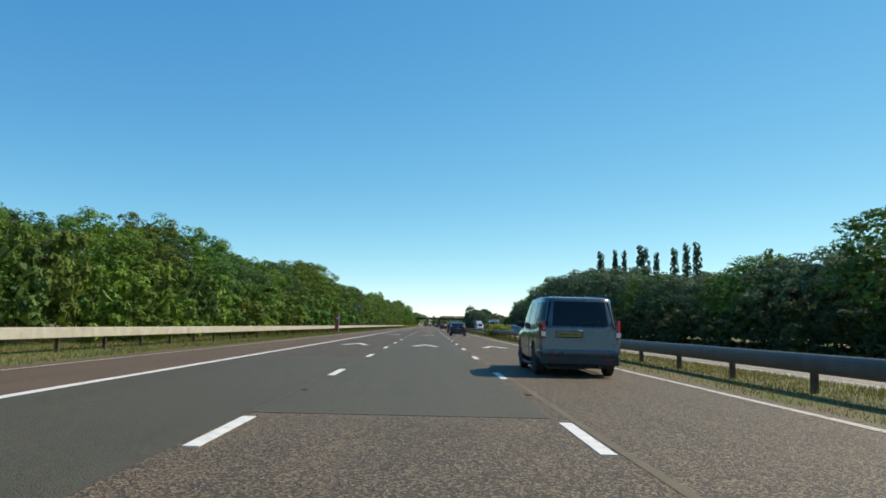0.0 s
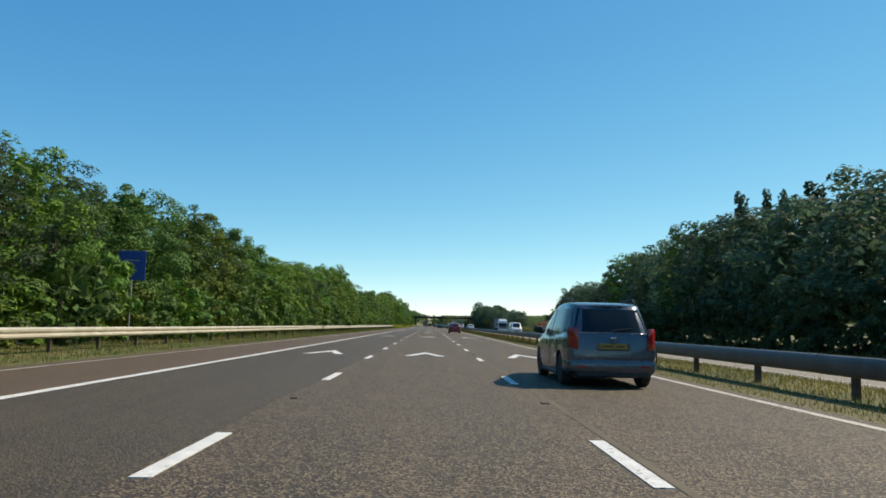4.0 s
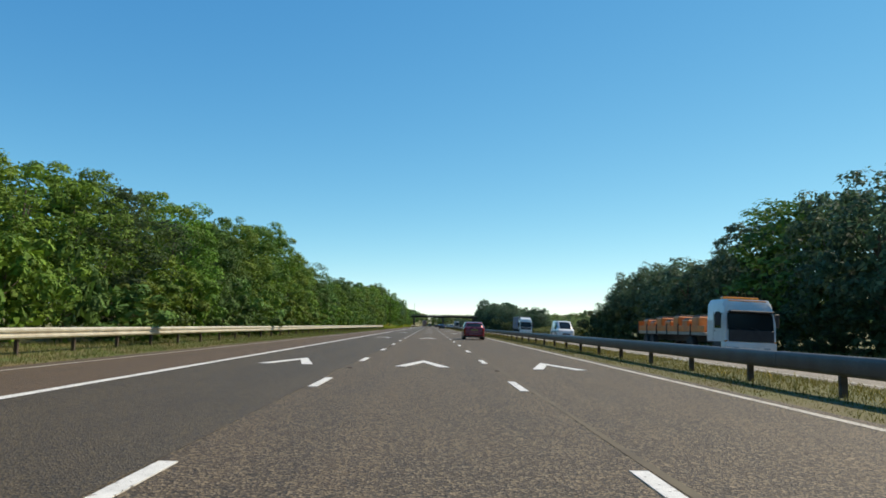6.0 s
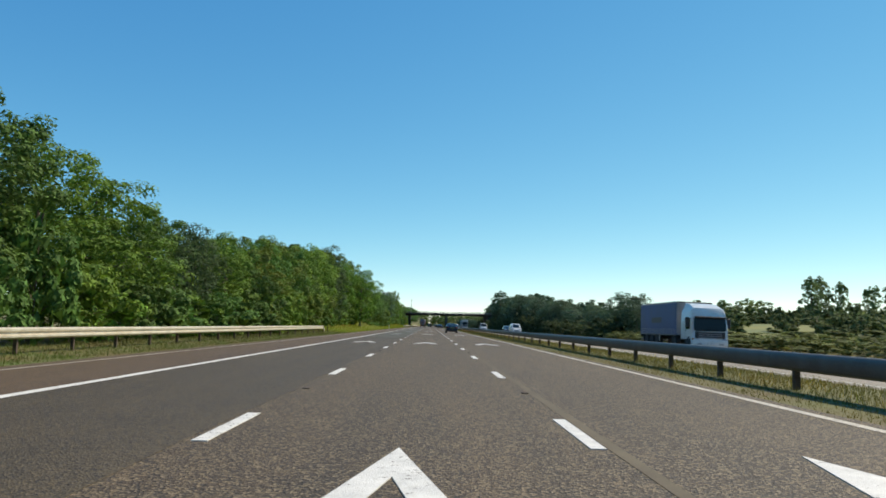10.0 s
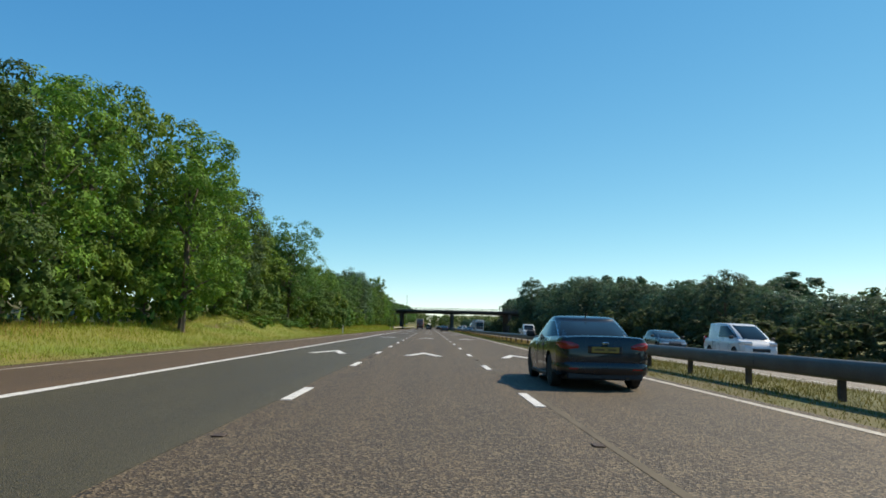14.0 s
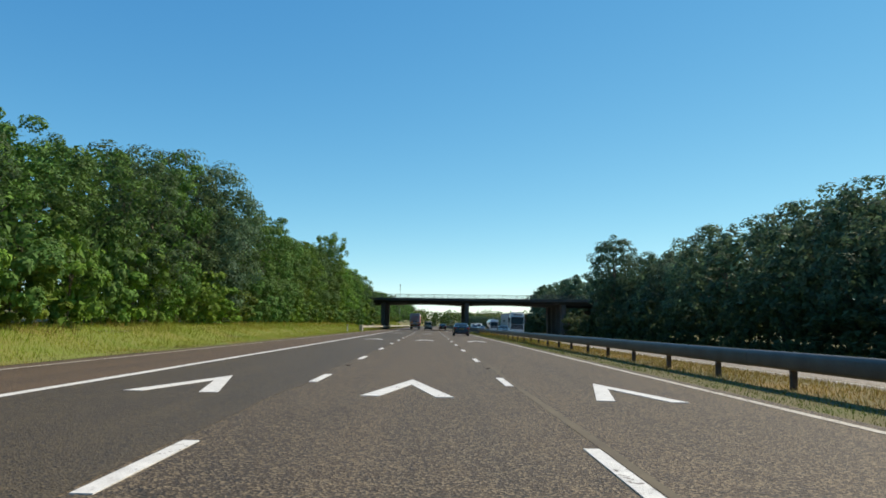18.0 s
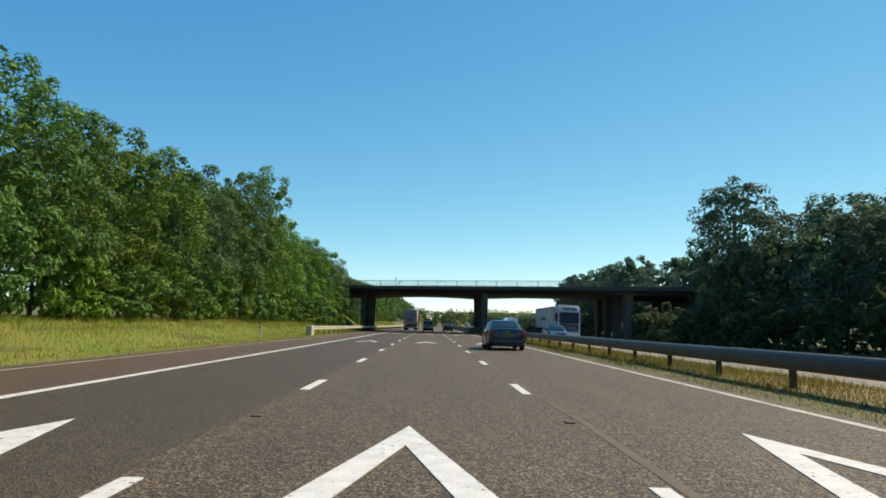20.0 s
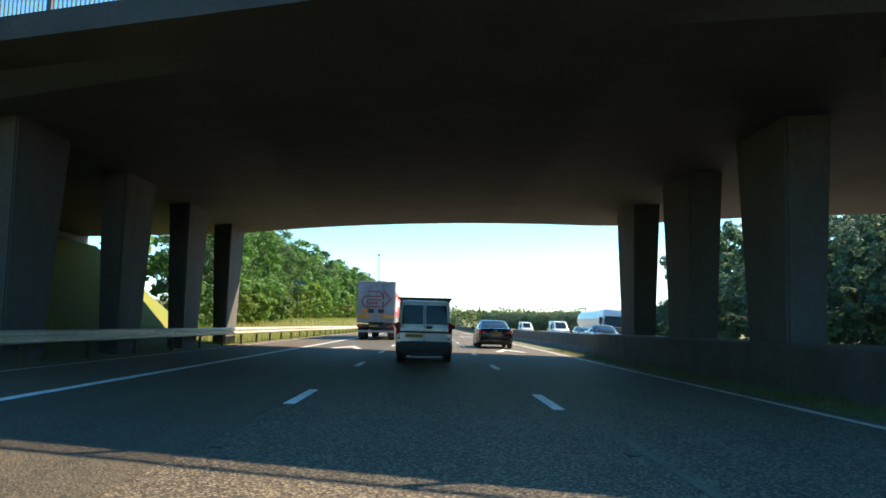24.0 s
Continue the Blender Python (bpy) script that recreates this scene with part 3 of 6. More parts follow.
part("edge_line", bm, M["paint_old"], opposite)
odash = bm_mesh("lane_dash", flat([(-0.075, -1), (0.075, -1), (0.075, 1), (-0.075, 1)], 0.0, 0.008), M["paint"])
for k in range(-2, 90):
    for x in (13.7, 17.4):
        ob = new("lane_dash", odash)
        ob.parent, ob.location = opposite, (x, 3 + 9 * k, 0)
# reflecting studs midway in the gaps
bm = box(-0.06, 0.06, -0.08, 0.08, 0.0, 0.018, 0.008)
stud_mesh = bm_mesh("road_stud", bm, M["post"])
for k in range(-3, 100):
    if k % 2 == 0:
        for x in (-1.78, 1.86):
            ob = new("road_stud", stud_mesh)
            ob.parent, ob.location = road, (x, FIRST_DASH + 4.5 + MODULE * k, 0)

# ---- safety barriers ----
W_BEAM = [(0.0, 0.45), (0.03, 0.47), (0.075, 0.50), (0.075, 0.55), (0.01, 0.59), (0.01, 0.63), (0.075, 0.67), (0.075, 0.72), (0.03, 0.75), (0.0, 0.77)]
W_BEAM = W_BEAM + [(x - 0.02, z) for x, z in W_BEAM[::-1]]
BOX_LEFT = [(0.0, 0.44), (0.08, 0.46), (0.08, 0.75), (0.0, 0.77), (-0.1, 0.77), (-0.1, 0.44)]
BOX_BEAM = [(-0.05, 0.40), (-0.085, 0.425), (-0.105, 0.47), (-0.105, 0.67), (-0.085, 0.72), (-0.05, 0.745), (0.05, 0.745), (0.085, 0.72), (0.105, 0.67), (0.105, 0.47), (0.085, 0.425), (0.05, 0.40)]


def w_barrier(label, x, y0, y1, spacing, posts_x, start_drop, end_drop, profile=W_BEAM):
    root = thing("crash_barrier", label, "crash barrier", pose(x, y0, 0), "verge crash barriers")
    length, span = y1 - y0, spacing * 4
    n = int(length / span)
    for i in range(n + 1):
        a, b = i * span, min((i + 1) * span + 0.15, length)
        if b - a < 1:
            continue
        bm = extrude_profile(profile, a, b)
        # ends dip to the ground and turn away
        for v in bm.verts:
            if start_drop and v.co.y < 0.01:
                v.co.z -= start_drop
            if end_drop and v.co.y > length - 0.01:
                v.co.z -= end_drop
                v.co.x -= 0.9
        # lapped joints: each length sits a little proud of the next
        for v in bm.verts:
            v.co.x += 0.006 * (i % 2)
            v.co.z += 0.012 * bumpy(i, 0, 1.7, y0)
        part("rail", bm, M["galv"], root)
    me = bm_mesh("post", box(-0.05, 0.05, -0.04, 0.04, -0.3, 0.70), M["post"])
    for i in range(int(length / spacing)):
        ob = part("post", me, None, root, at=pose(posts_x, i * spacing + 1.2, 0, 0, 0, 0))
    return root


w_barrier("pale weathered box-beam barrier on steel posts along the verge", -11.0, -30, 105.6, 3.2, -0.03, 0, 0, BOX_LEFT)
w_barrier("cream weathered galvanised W-beam barrier on steel posts", -11.0, 105.6, 318, 3.2, -0.09, 0, 0.42)
b2 = w_barrier("cream weathered galvanised W-beam barrier before the bridge", -9.85, 533.2, 579.2, 3.2, -0.09, 0, 0)
b2.matrix_basis = pose(-9.85, 533.2, 0, 0, 0, -1.0)
w_barrier("weathered galvanised W-beam barrier under and past the bridge", -9.05, 579, 760, 3.2, -0.09, 0, 0)
bm = box(-10.05, -9.55, 532.0, 533.2, -0.2, 0.86, 0.04)
tagged(part("barrier_end_block", bm, M["pale_concrete"]), "square pale end block of the verge barrier", "barrier end")

root = thing("central_barrier", "weathered box-beam barrier on steel posts along the central reserve, shade in its dark colour", "crash barrier", pose(7.2, -30, 0))
RAIL_END = 558.5
for i in range(int(RAIL_END / 9.6) + 1):
    bm = extrude_profile(BOX_BEAM, i * 9.6, min((i + 1) * 9.6 - 0.012, RAIL_END))
    for v in bm.verts:
        v.co.z += 0.01 * bumpy(i, 1, 1.7)
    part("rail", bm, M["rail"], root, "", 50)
me = bm_mesh("post", box(-0.055, 0.055, -0.05, 0.05, -0.3, 0.41), M["post"])
POST_GAP = 3.605
for i in range(int(RAIL_END / POST_GAP)):
    part("post", me, None, root, at=pose(0.03 * bumpy(i, 2, 3.1), 180.2 % POST_GAP + i * POST_GAP, 0))

# concrete reserve wall round the bridge piers
WALL = [(-0.26, -0.1), (-0.25, 0.08), (-0.15, 0.3), (-0.12, 0.84), (-0.09, 0.87), (0.09, 0.87), (0.12, 0.84), (0.15, 0.3), (0.25, 0.08), (0.26, -0.1)]
root = thing("concrete_barrier", "grey concrete safety wall along the central reserve, shade put into its colour", "concrete barrier", pose(7.28, 526, 0))
for i in range(46):
    if not 571 - 526 < (i + 0.5) * 6 < 594 - 526:
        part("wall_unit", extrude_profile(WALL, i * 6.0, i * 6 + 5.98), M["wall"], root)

# ---- bridge ----
SKEW = -0.345
BRIDGE_Y, BRIDGE_W = 573.5, 24.8
DECK_TOP = 6.58
bridge = thing("bridge", "skewed concrete road bridge over the motorway on slab piers", "bridge", pose(0, 0, 0))


def near_edge(x):
    return BRIDGE_Y + SKEW * (x - 0.9)


def soffit(x):
    """Height of the haunched underside."""
    for a, b in ((-9.8, 7.7), (7.7, 25.6)):
        if a <= x <= b:
            s = (x - (a + b) / 2) / ((b - a) / 2)
            return 5.85 - 0.3 * s * s
    return 5.55


bm = bmesh.new()
rows = []
for x in np.linspace(-26, 44, 71):
    yn = near_edge(x)
    s = soffit(x)
    # slab with overhanging edge beams
    prof = [(yn, 6.12), (yn, DECK_TOP), (yn + 0.5, DECK_TOP), (yn + 0.5, 6.5), (yn + BRIDGE_W - 0.5, 6.5), (yn + BRIDGE_W - 0.5, DECK_TOP), (yn + BRIDGE_W, DECK_TOP),
            (yn + BRIDGE_W, 6.12), (yn + BRIDGE_W - 0.9, 6.02), (yn + BRIDGE_W - 1.2, s), (yn + 1.6, s), (yn + 1.1, 6.02)]
    rows.append([bm.verts.new((x, y, z)) for y, z in prof])
n = len(rows[0])
for a, b in zip(rows, rows[1:]):
    for j in range(n):
        bm.faces.new((a[j], a[(j + 1) % n], b[(j + 1) % n], b[j]))
bm.faces.new(rows[0])
bm.faces.new(rows[-1][::-1])
part("deck", bm, M["deck"], bridge, "concrete deck with a shallow arched underside, shade put into its dark colour", 25)


def pier(x, y, wide, deep, top, name="pier"):
    bm = bmesh.new()
    v = []
    for z, f, g in ((-0.3, 0.85, 0.8), (0.6, 0.87, 0.82), (top + 0.15, 1.15, 1.12)):
        v.append([bm.verts.new((x + sx * wide / 2 * f, y + sy * deep / 2 * g + SKEW * sx * wide / 2, z)) for sx, sy in ((-1, -1), (1, -1), (1, 1), (-1, 1))])
    for a, b in zip(v, v[1:]):
        for j in range(4):
            bm.faces.new((a[j], a[(j + 1) % 4], b[(j + 1) % 4], b[j]))
    bm.faces.new(v[-1])
    bm.faces.new(v[0][::-1])
    bmesh.ops.bevel(bm, geom=bm.edges[:], offset=0.05, segments=2, affect="EDGES")
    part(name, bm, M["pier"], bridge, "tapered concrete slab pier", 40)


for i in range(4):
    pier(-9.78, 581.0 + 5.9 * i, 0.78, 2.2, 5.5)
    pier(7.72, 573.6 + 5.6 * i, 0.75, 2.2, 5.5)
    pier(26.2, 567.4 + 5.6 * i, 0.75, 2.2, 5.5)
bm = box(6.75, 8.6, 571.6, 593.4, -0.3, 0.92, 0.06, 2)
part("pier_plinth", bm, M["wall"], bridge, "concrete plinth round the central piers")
# abutments with paved slopes
for x0, x1, s in ((-11.6, -18.5, 1), (28.0, 34.5, -1)):
    bm = bmesh.new()
    ring = [[bm.verts.new((x, near_edge(x) + o, z)) for x, z in ((x0, -0.1), (x1, 5.0), (x1 - 6 * s, 5.2), (x1 - 6 * s, -0.1))] for o in (1.2, BRIDGE_W - 1.2)]
    for j in range(4):
        bm.faces.new((ring[0][j], ring[0][(j + 1) % 4], ring[1][(j + 1) % 4], ring[1][j]))
    bm.faces.new(ring[0])
    bm.faces.new(ring[1][::-1])
    part("abutment_slope", bm, M["bank_turf"] if s > 0 else M["concrete"], bridge, "rough grassed slope under the bridge end" if s > 0 else "paved slope under the bridge end")
    xm = x1 - 2.5 * s
    bm = flat([(xm - 1.5, near_edge(xm - 1.5) + 0.4), (xm + 1.5, near_edge(xm + 1.5) + 0.4), (xm + 1.5, near_edge(xm + 1.5) + BRIDGE_W - 0.4),
               (xm - 1.5, near_edge(xm - 1.5) + BRIDGE_W - 0.4)], -0.2, 5.9)
    part("abutment", bm, M["concrete"], bridge)
# parapet railings
turn = math.degrees(math.atan(SKEW))
BAY = 2.86
for off in (0.22, BRIDGE_W - 0.22):
    railing = part("parapet_railing", box(-0.01, 0.01, -0.01, 0.01, 0, 0.01), M["rail_dark"], bridge, "dark steel parapet with upright bars",
                   at=pose(-26, near_edge(-26) + off, DECK_TOP, 0, 0, turn))
    post_me = bm_mesh("railing_post", box(-0.035, 0.035, -0.05, 0.05, 0.0, 0.78, 0.008), M["rail_dark"])
    bar_me = bm_mesh("bar", box(-0.011, 0.011, -0.011, 0.011, 0.08, 0.72), M["rail_dark"])
    rest = bmesh.new()
    for i in range(25):
        for j in range(27):
            u = i * BAY + 0.08 + j * (BAY - 0.16) / 26
            if off < 1 and 5 <= i < 16:
                part("bar", bar_me, None, railing, at=pose(u, 0, 0))
            else:
                box(u - 0.011, u + 0.011, -0.011, 0.011, 0.08, 0.72, bm=rest)
    tagged(part("railing_infill", rest, M["rail_dark"], railing), kind="stuff")
    rails = bmesh.new()
    box(0.05, BAY - 0.05, -0.03, 0.03, 0.72, 0.78, bm=rails)
    box(0.05, BAY - 0.05, -0.02, 0.02, 0.05, 0.085, bm=rails)
    rails_me = bm_mesh("rail", rails, M["rail_dark"])
    for i in range(25):
        part("railing_post", post_me, None, railing, at=pose(i * BAY, 0, 0))
        part("rail", rails_me, None, railing, at=pose(i * BAY, 0, 0))

# ---- signs and posts ----
def blue_sign(x, y, bottom, turn_deg):
    s = thing("location_sign", "blue rectangular motorway sign on a grey post", "road sign", pose(x, y, ground_height(x, y), 0, 0, turn_deg), "blue marker signs")
    part("post", tube([(0, 0, -0.3), (0, 0, bottom + 1.0)], [0.045, 0.045], 8), M["grey_steel"], s)
    f = part("panel", box(-0.55, 0.55, -0.075, -0.05, bottom, bottom + 1.2, 0.01), M["blue_sign"], s, "blue sign face")
    for j, (a, b) in enumerate(((-0.3, 0.3), (-0.2, 0.2))):
        part("lettering_bar", box(a, b, -0.082, -0.076, bottom + 0.78 - 0.4 * j, bottom + 0.84 - 0.4 * j), M["grey_steel"], f)


blue_sign(-12.2, 121.5, 2.6, 4)
blue_sign(-13.4, 638.0, 2.9, 4)


def marker_post(x, y):
    s = thing("marker_post", "white marker post with a dark cap on the verge", "marker post", pose(x, y, ground_height(x, y) - 0.02), "verge marker posts")
    part("shaft", box(-0.06, 0.06, -0.03, 0.03, -0.2, 0.95, 0.008), M["white"], s)
    part("cap", box(-0.065, 0.065, -0.035, 0.035, 0.95, 1.03, 0.008), M["black"], s)
    part("reflector", box(-0.035, 0.035, -0.04, -0.031, 0.72, 0.86), M["tail"], s)


for y in (413.5, 514.7):
    marker_post(-9.8, y)
mast = thing("camera_mast", "tall slim grey steel mast on the verge", "mast", pose(-13.2, 745, 1.0))
part("pole", tube([(0, 0, -1), (0, 0, 8), (0, 0, 17)], [0.2, 0.16, 0.09], 10), M["grey_steel"], mast)
part("camera_head", box(-0.25, 0.25, -0.35, 0.35, 16.9, 17.5, 0.06), M["grey_steel"], mast)


# ---- trees ----
def leaves(centres, size, rng, outward=None, wide=0.62, up=0.35):
    """Pointed leaves at the centres."""
    n = len(centres)
    a = rng.normal(size=(n, 3))
    if outward is not None:
        nor = outward + 0.32 * rng.normal(size=(n, 3)) + np.array([0, 0, up])
    else:
        nor = rng.normal(size=(n, 3)) + np.array([0, 0, 0.5])
    nor /= np.linalg.norm(nor, axis=1)[:, None] + 1e-9
    a -= (a * nor).sum(1)[:, None] * nor
    a /= np.linalg.norm(a, axis=1)[:, None] + 1e-9
    b = np.cross(nor, a)
    s = (size * rng.uniform(0.6, 1.4, n))[:, None]
    v = np.stack([centres - a * s * 0.45 + b * s * wide * 0.5, centres - a * s * 0.45 - b * s * wide * 0.5, centres + a * s * 0.6], 1)
    return v.reshape(-1, 3), np.arange(n * 3).reshape(n, 3)


def crown_points(rng, height, base, radius, clumps, per, cone=0.0):
    """Leaf places: boughs over a crown from base to height, each a cluster of leafy puffs."""
    pts, outs, tips = [], [], []
    mid, half = (height + base) / 2, (height - base) / 2
    boughs = max(7, clumps // 6)
    for i in range(boughs):
        u = -0.9 + 1.75 * (i + rng.uniform(0, 1)) / boughs
        th = i * 2.4 + rng.uniform(-0.5, 0.5)
        prof = math.sqrt(max(0.05, 1 - abs(u) ** 2.6)) * (1 - cone * (u + 1) / 2)
        out = np.array([math.cos(th), math.sin(th), 0.0])
        rb = radius * rng.uniform(0.36, 0.52) * (0.75 + 0.25 * prof)
        cb = out * radius * prof * rng.uniform(0.4, 0.72) * (1 if u < 0.5 else 0.7) + np.array([0, 0, mid + half * u * 0.86])
        tips.append(cb)
        for j in range(max(3, clumps // boughs)):
            d = rng.normal(size=3) + 0.7 * out + np.array([0, 0, 0.35])
            d /= np.linalg.norm(d)
            cr = rb * rng.uniform(0.34, 0.62)
            c = cb + d * rb * np.array([1, 1, 0.85])
            e = rng.normal(size=(int(per * rng.uniform(0.6, 1.4)), 3)) + 0.45 * d + np.array([0, 0, 0.25])
            e /= np.linalg.norm(e, axis=1)[:, None]
            pts.append(c + e * (cr * rng.uniform(0.35, 1.0, len(e)) ** 0.6)[:, None] * np.array([1, 1, 0.75]))
            outs.append(e)
    pts, outs = np.concatenate(pts), np.concatenate(outs)
    # the topmost leaves reach the height
    top = np.quantile(pts[:, 2], 0.998)
    pts[:, 2] *= height / top
    keep = pts[:, 2] > 0.1
    return pts[keep], outs[keep], tips


def make_tree(seed, label, leaf, height, base, radius, clumps, per, size, trunk_r, at, group, name="tree", cone=0.0, category="tree", core=500, shell=0.7):
    rng = np.random.default_rng(seed)
    t = thing(name, label, category, at, group)
    pts, outs, tips = crown_points(rng, height, base, radius, clumps, per, cone=cone)
    bm = tube([(0, 0, -0.6), (0.05 * height * rng.normal() * 0.3, 0, height * 0.35), (0.0, 0.02 * height * rng.normal(), height * 0.8)], [trunk_r, trunk_r * 0.75, trunk_r * 0.25], 7)
    tips.sort(key=lambda c: c[2])
    for c in tips[:: max(1, len(tips) // 9)]:
        z = min(height * 0.7, c[2] * 0.65)
        tube([(0, 0, z), (c[0] * 0.55, c[1] * 0.55, z + (c[2] - z) * 0.6), tuple(c)], [trunk_r * 0.4, trunk_r * 0.22, trunk_r * 0.06], 5, bm)
    part("trunk", bm, M["bark"], t)
    v, f = leaves(pts, size, rng, outs)
    # broad inner sprays close the crown
    th = rng.uniform(0, 2 * math.pi, core)
    u = rng.uniform(-0.92, 0.86, core)
    r = radius * shell * np.sqrt(1 - u * u) * rng.uniform(0, 1, core) ** (0.5 if shell < 0.8 else 0.12) * (1 - cone * (u + 1) / 2)
    inner = np.stack([r * np.cos(th), r * np.sin(th), (height + base) / 2 + (height - base) / 2 * u], 1)
    inner = inner[inner[:, 2] > 0.15]
    away = (inner - np.array([0, 0, (height + base) / 2])) * np.array([1, 1, 0.3])
    away /= np.linalg.norm(away, axis=1)[:, None] + 1e-6
    v2, f2 = leaves(inner, size * 1.7, rng, away if shell > 0.8 else None)
    part("crown", np_mesh("crown", np.concatenate([v, v2]), np.concatenate([f, f2 + len(v)]), M[leaf]), None, t)
    return t


rng = np.random.default_rng(11)


def stand(x, y, h, s, unit):
    return pose(x, y, ground_height(x, y) - 0.05, 0, 0, float(rng.uniform(0, 360))) @ Matrix.Diagonal((s, s, h / unit, 1))


def plant(spots, kinds, unit):
    """Stands copies of a few grown trees on the spots (x, y, height, spread)."""
    made = {}
    for x, y, h, s in spots:
        kind = kinds[int(rng.integers(len(kinds)))]
        m = stand(x, y, h, s, unit)
        if kind not in made:
            made[kind] = kind(m)
        else:
            copy_thing(made[kind], m).matrix_basis = m


def thicket(name, label, spots, seeds, leaf, unit, height, base, radius, clumps, per, size, core, up=0.35):
    """Crowns of a whole row that nobody could count, joined into one piece of foliage."""
    grown = []
    for seed in seeds:
        r = np.random.default_rng(seed)
        pts, outs, tips = crown_points(r, height, base, radius, clumps, per)
        v, f = leaves(pts, size, r, outs, up=up)
        inner = pts[r.integers(0, len(pts), core)] * np.array([0.5, 0.5, 0.92])
        v2, f2 = leaves(inner, size * 2.2, r)
        grown.append((np.concatenate([v, v2]), np.concatenate([f, f2 + len(v)])))
    vs, fs, n = [], [], 0
    for i, (x, y, h, s) in enumerate(spots):
        v, f = grown[i % len(grown)]
        m = np.array(stand(x, y, h, s, unit))
        vs.append(v @ m[:3, :3].T + m[:3, 3])
        fs.append(f + n)
        n += len(v)
    return tagged(new(name, np_mesh(name, np.concatenate(vs), np.concatenate(fs), M[leaf])), label, "woodland", kind="stuff")


def spec(*a, **k):
    return lambda m: make_tree(*a, at=m, **k)


# outline of the left wood along the road: metres along, tree height
LEFT_TOP = [(10, 4.4), (26, 4.9), (36, 6.3), (44, 6.7), (52, 7.0), (58, 6.2), (70, 6.3), (82, 8.0), (98, 8.6), (104, 7.5), (122, 7.2), (136, 8.0), (152, 7.7), (160, 6.5), (182, 8.6),
            (188, 7.5), (198, 9.2), (202, 10.2), (208, 9.9), (212, 8.0), (232, 8.3), (236, 5.3), (240, 4.8), (245, 5.8), (254, 8.6), (262, 8.7), (266, 7.6), (274, 7.0), (286, 7.0), (302, 9.0),
            (314, 8.7)]
LEFT_TOP += [(326, 10.4), (332, 10.4), (340, 11.8), (350, 12.0), (353, 9.4), (358, 10.6), (364, 11.8), (373, 12.6), (377, 9.2), (386, 10.2), (389, 8.2), (398, 8.2), (406, 8.2), (410, 6.8),
             (428, 8.4), (434, 7.2), (442, 7.8), (454, 7.8), (458, 9.0), (470, 10.9), (482, 10.5), (484, 9.2), (494, 10.7), (498, 9.4), (506, 9.2), (514, 10.5), (519, 9.6), (530, 11.8), (536, 14.0),
             (540, 13.2), (543, 9.6), (556, 10.0), (566, 9.9), (584, 9.4), (600, 9.6)]
LEFT_TOP += [(640, 9), (700, 10), (800, 12), (1000, 14)]
near_kinds = [spec(s, lab, leaf, 10, 0.5, 3.0, n, per, 0.165, 0.14, group="roadside trees on the left verge", core=900, cone=cone)
              for s, lab, leaf, n, per, cone in ((1, "leafy sunlit maple tree in dense roadside wood", "leaf_a", 108, 92, 0.0), (2, "leafy green ash tree in dense roadside wood", "leaf_b", 96, 104, 0.25),
                                                 (3, "bright yellow-green field tree in roadside wood", "leaf_c", 102, 96, 0.1), (4, "full dark green tree in roadside wood", "leaf_d", 114, 88, 0.0),
                                                 (24, "rounded dark ash tree in dense roadside wood", "leaf_b", 108, 92, 0.0), (25, "tall green maple tree in dense roadside wood", "leaf_a", 96, 104, 0.3))]


def lower_level(pairs, y, reach):
    return min(level(pairs, y + d) for d in (-reach, -reach / 2, 0, reach / 2, reach))


spots = []
y = 14.0
while y < 640:
    h = lower_level(LEFT_TOP, y, 0.8) * float(rng.uniform(0.97, 1.02))
    wide = (0.3 * h + 0.4) * float(rng.uniform(0.85, 1.2))
    if not 573 < y < 612:
        back = 0.0 if y < 322 else 0.5
        spots.append((-15.1 - back + float(rng.uniform(-0.5, 0.5)), y, h, min(wide, 3.3) / 3.0))
    y += wide * float(rng.uniform(1.2, 1.5))
spots += [(-14.4, 561, 9.2, 1.0), (-14.0, 566.5, 9.6, 1.0), (-13.8, 572.5, 9.4, 1.0), (-13.7, 576.5, 8.4, 0.95)]
plant([q for q in spots if q[1] < 440], near_kinds, 10)
make_tree(66, "broad leafy maple tree overhanging the bank", "leaf_a", 10, 0.8, 3.1, 114, 96, 0.165, 0.2, stand(-12.5, 366.5, 10.4, 1.08, 10), "", core=900)
plant([q for q in spots if q[1] >= 440], [near_kinds[i] for i in (1, 3, 4, 5)], 10)
spots = []
y = 12.0
while y < 1000:
    if not 576 < y < 614:
        h = lower_level(LEFT_TOP, y, 2.5) * float(rng.uniform(0.9, 1.06))
        spots.append((-20.3 + float(rng.uniform(-1.2, 1.2)) + (3.5 if y > 640 else 0), y, h, float(rng.uniform(1.0, 1.3)) * (0.7 + h / 40)))
    y += float(rng.uniform(4.6, 6.6))
thicket("back_wood", "tall green trees at the back of the roadside wood", spots[::2], (5, 55), "leaf_d", 10, 10, 1.5, 3.2, 48, 40, 0.38, 200)
thicket("back_wood", "ash trees at the back of the roadside wood", spots[1::2], (6, 66), "leaf_b", 10, 10, 1.5, 3.2, 48, 40, 0.38, 200)
bush_kinds = [spec(s, lab, leaf, 3, 0.0, 1.7, 28, 85, 0.19, 0.05, group="bushes along the verge", name="bush", category="bush", core=260)
              for s, lab, leaf in ((7, "dense hawthorn bush at the wood's edge", "leaf_c"), (8, "dense green bramble bush at the wood's edge", "leaf_a"),
                                   (9, "dark green shrub at the wood's edge", "leaf_b"))]
spots = []
y = 12.0
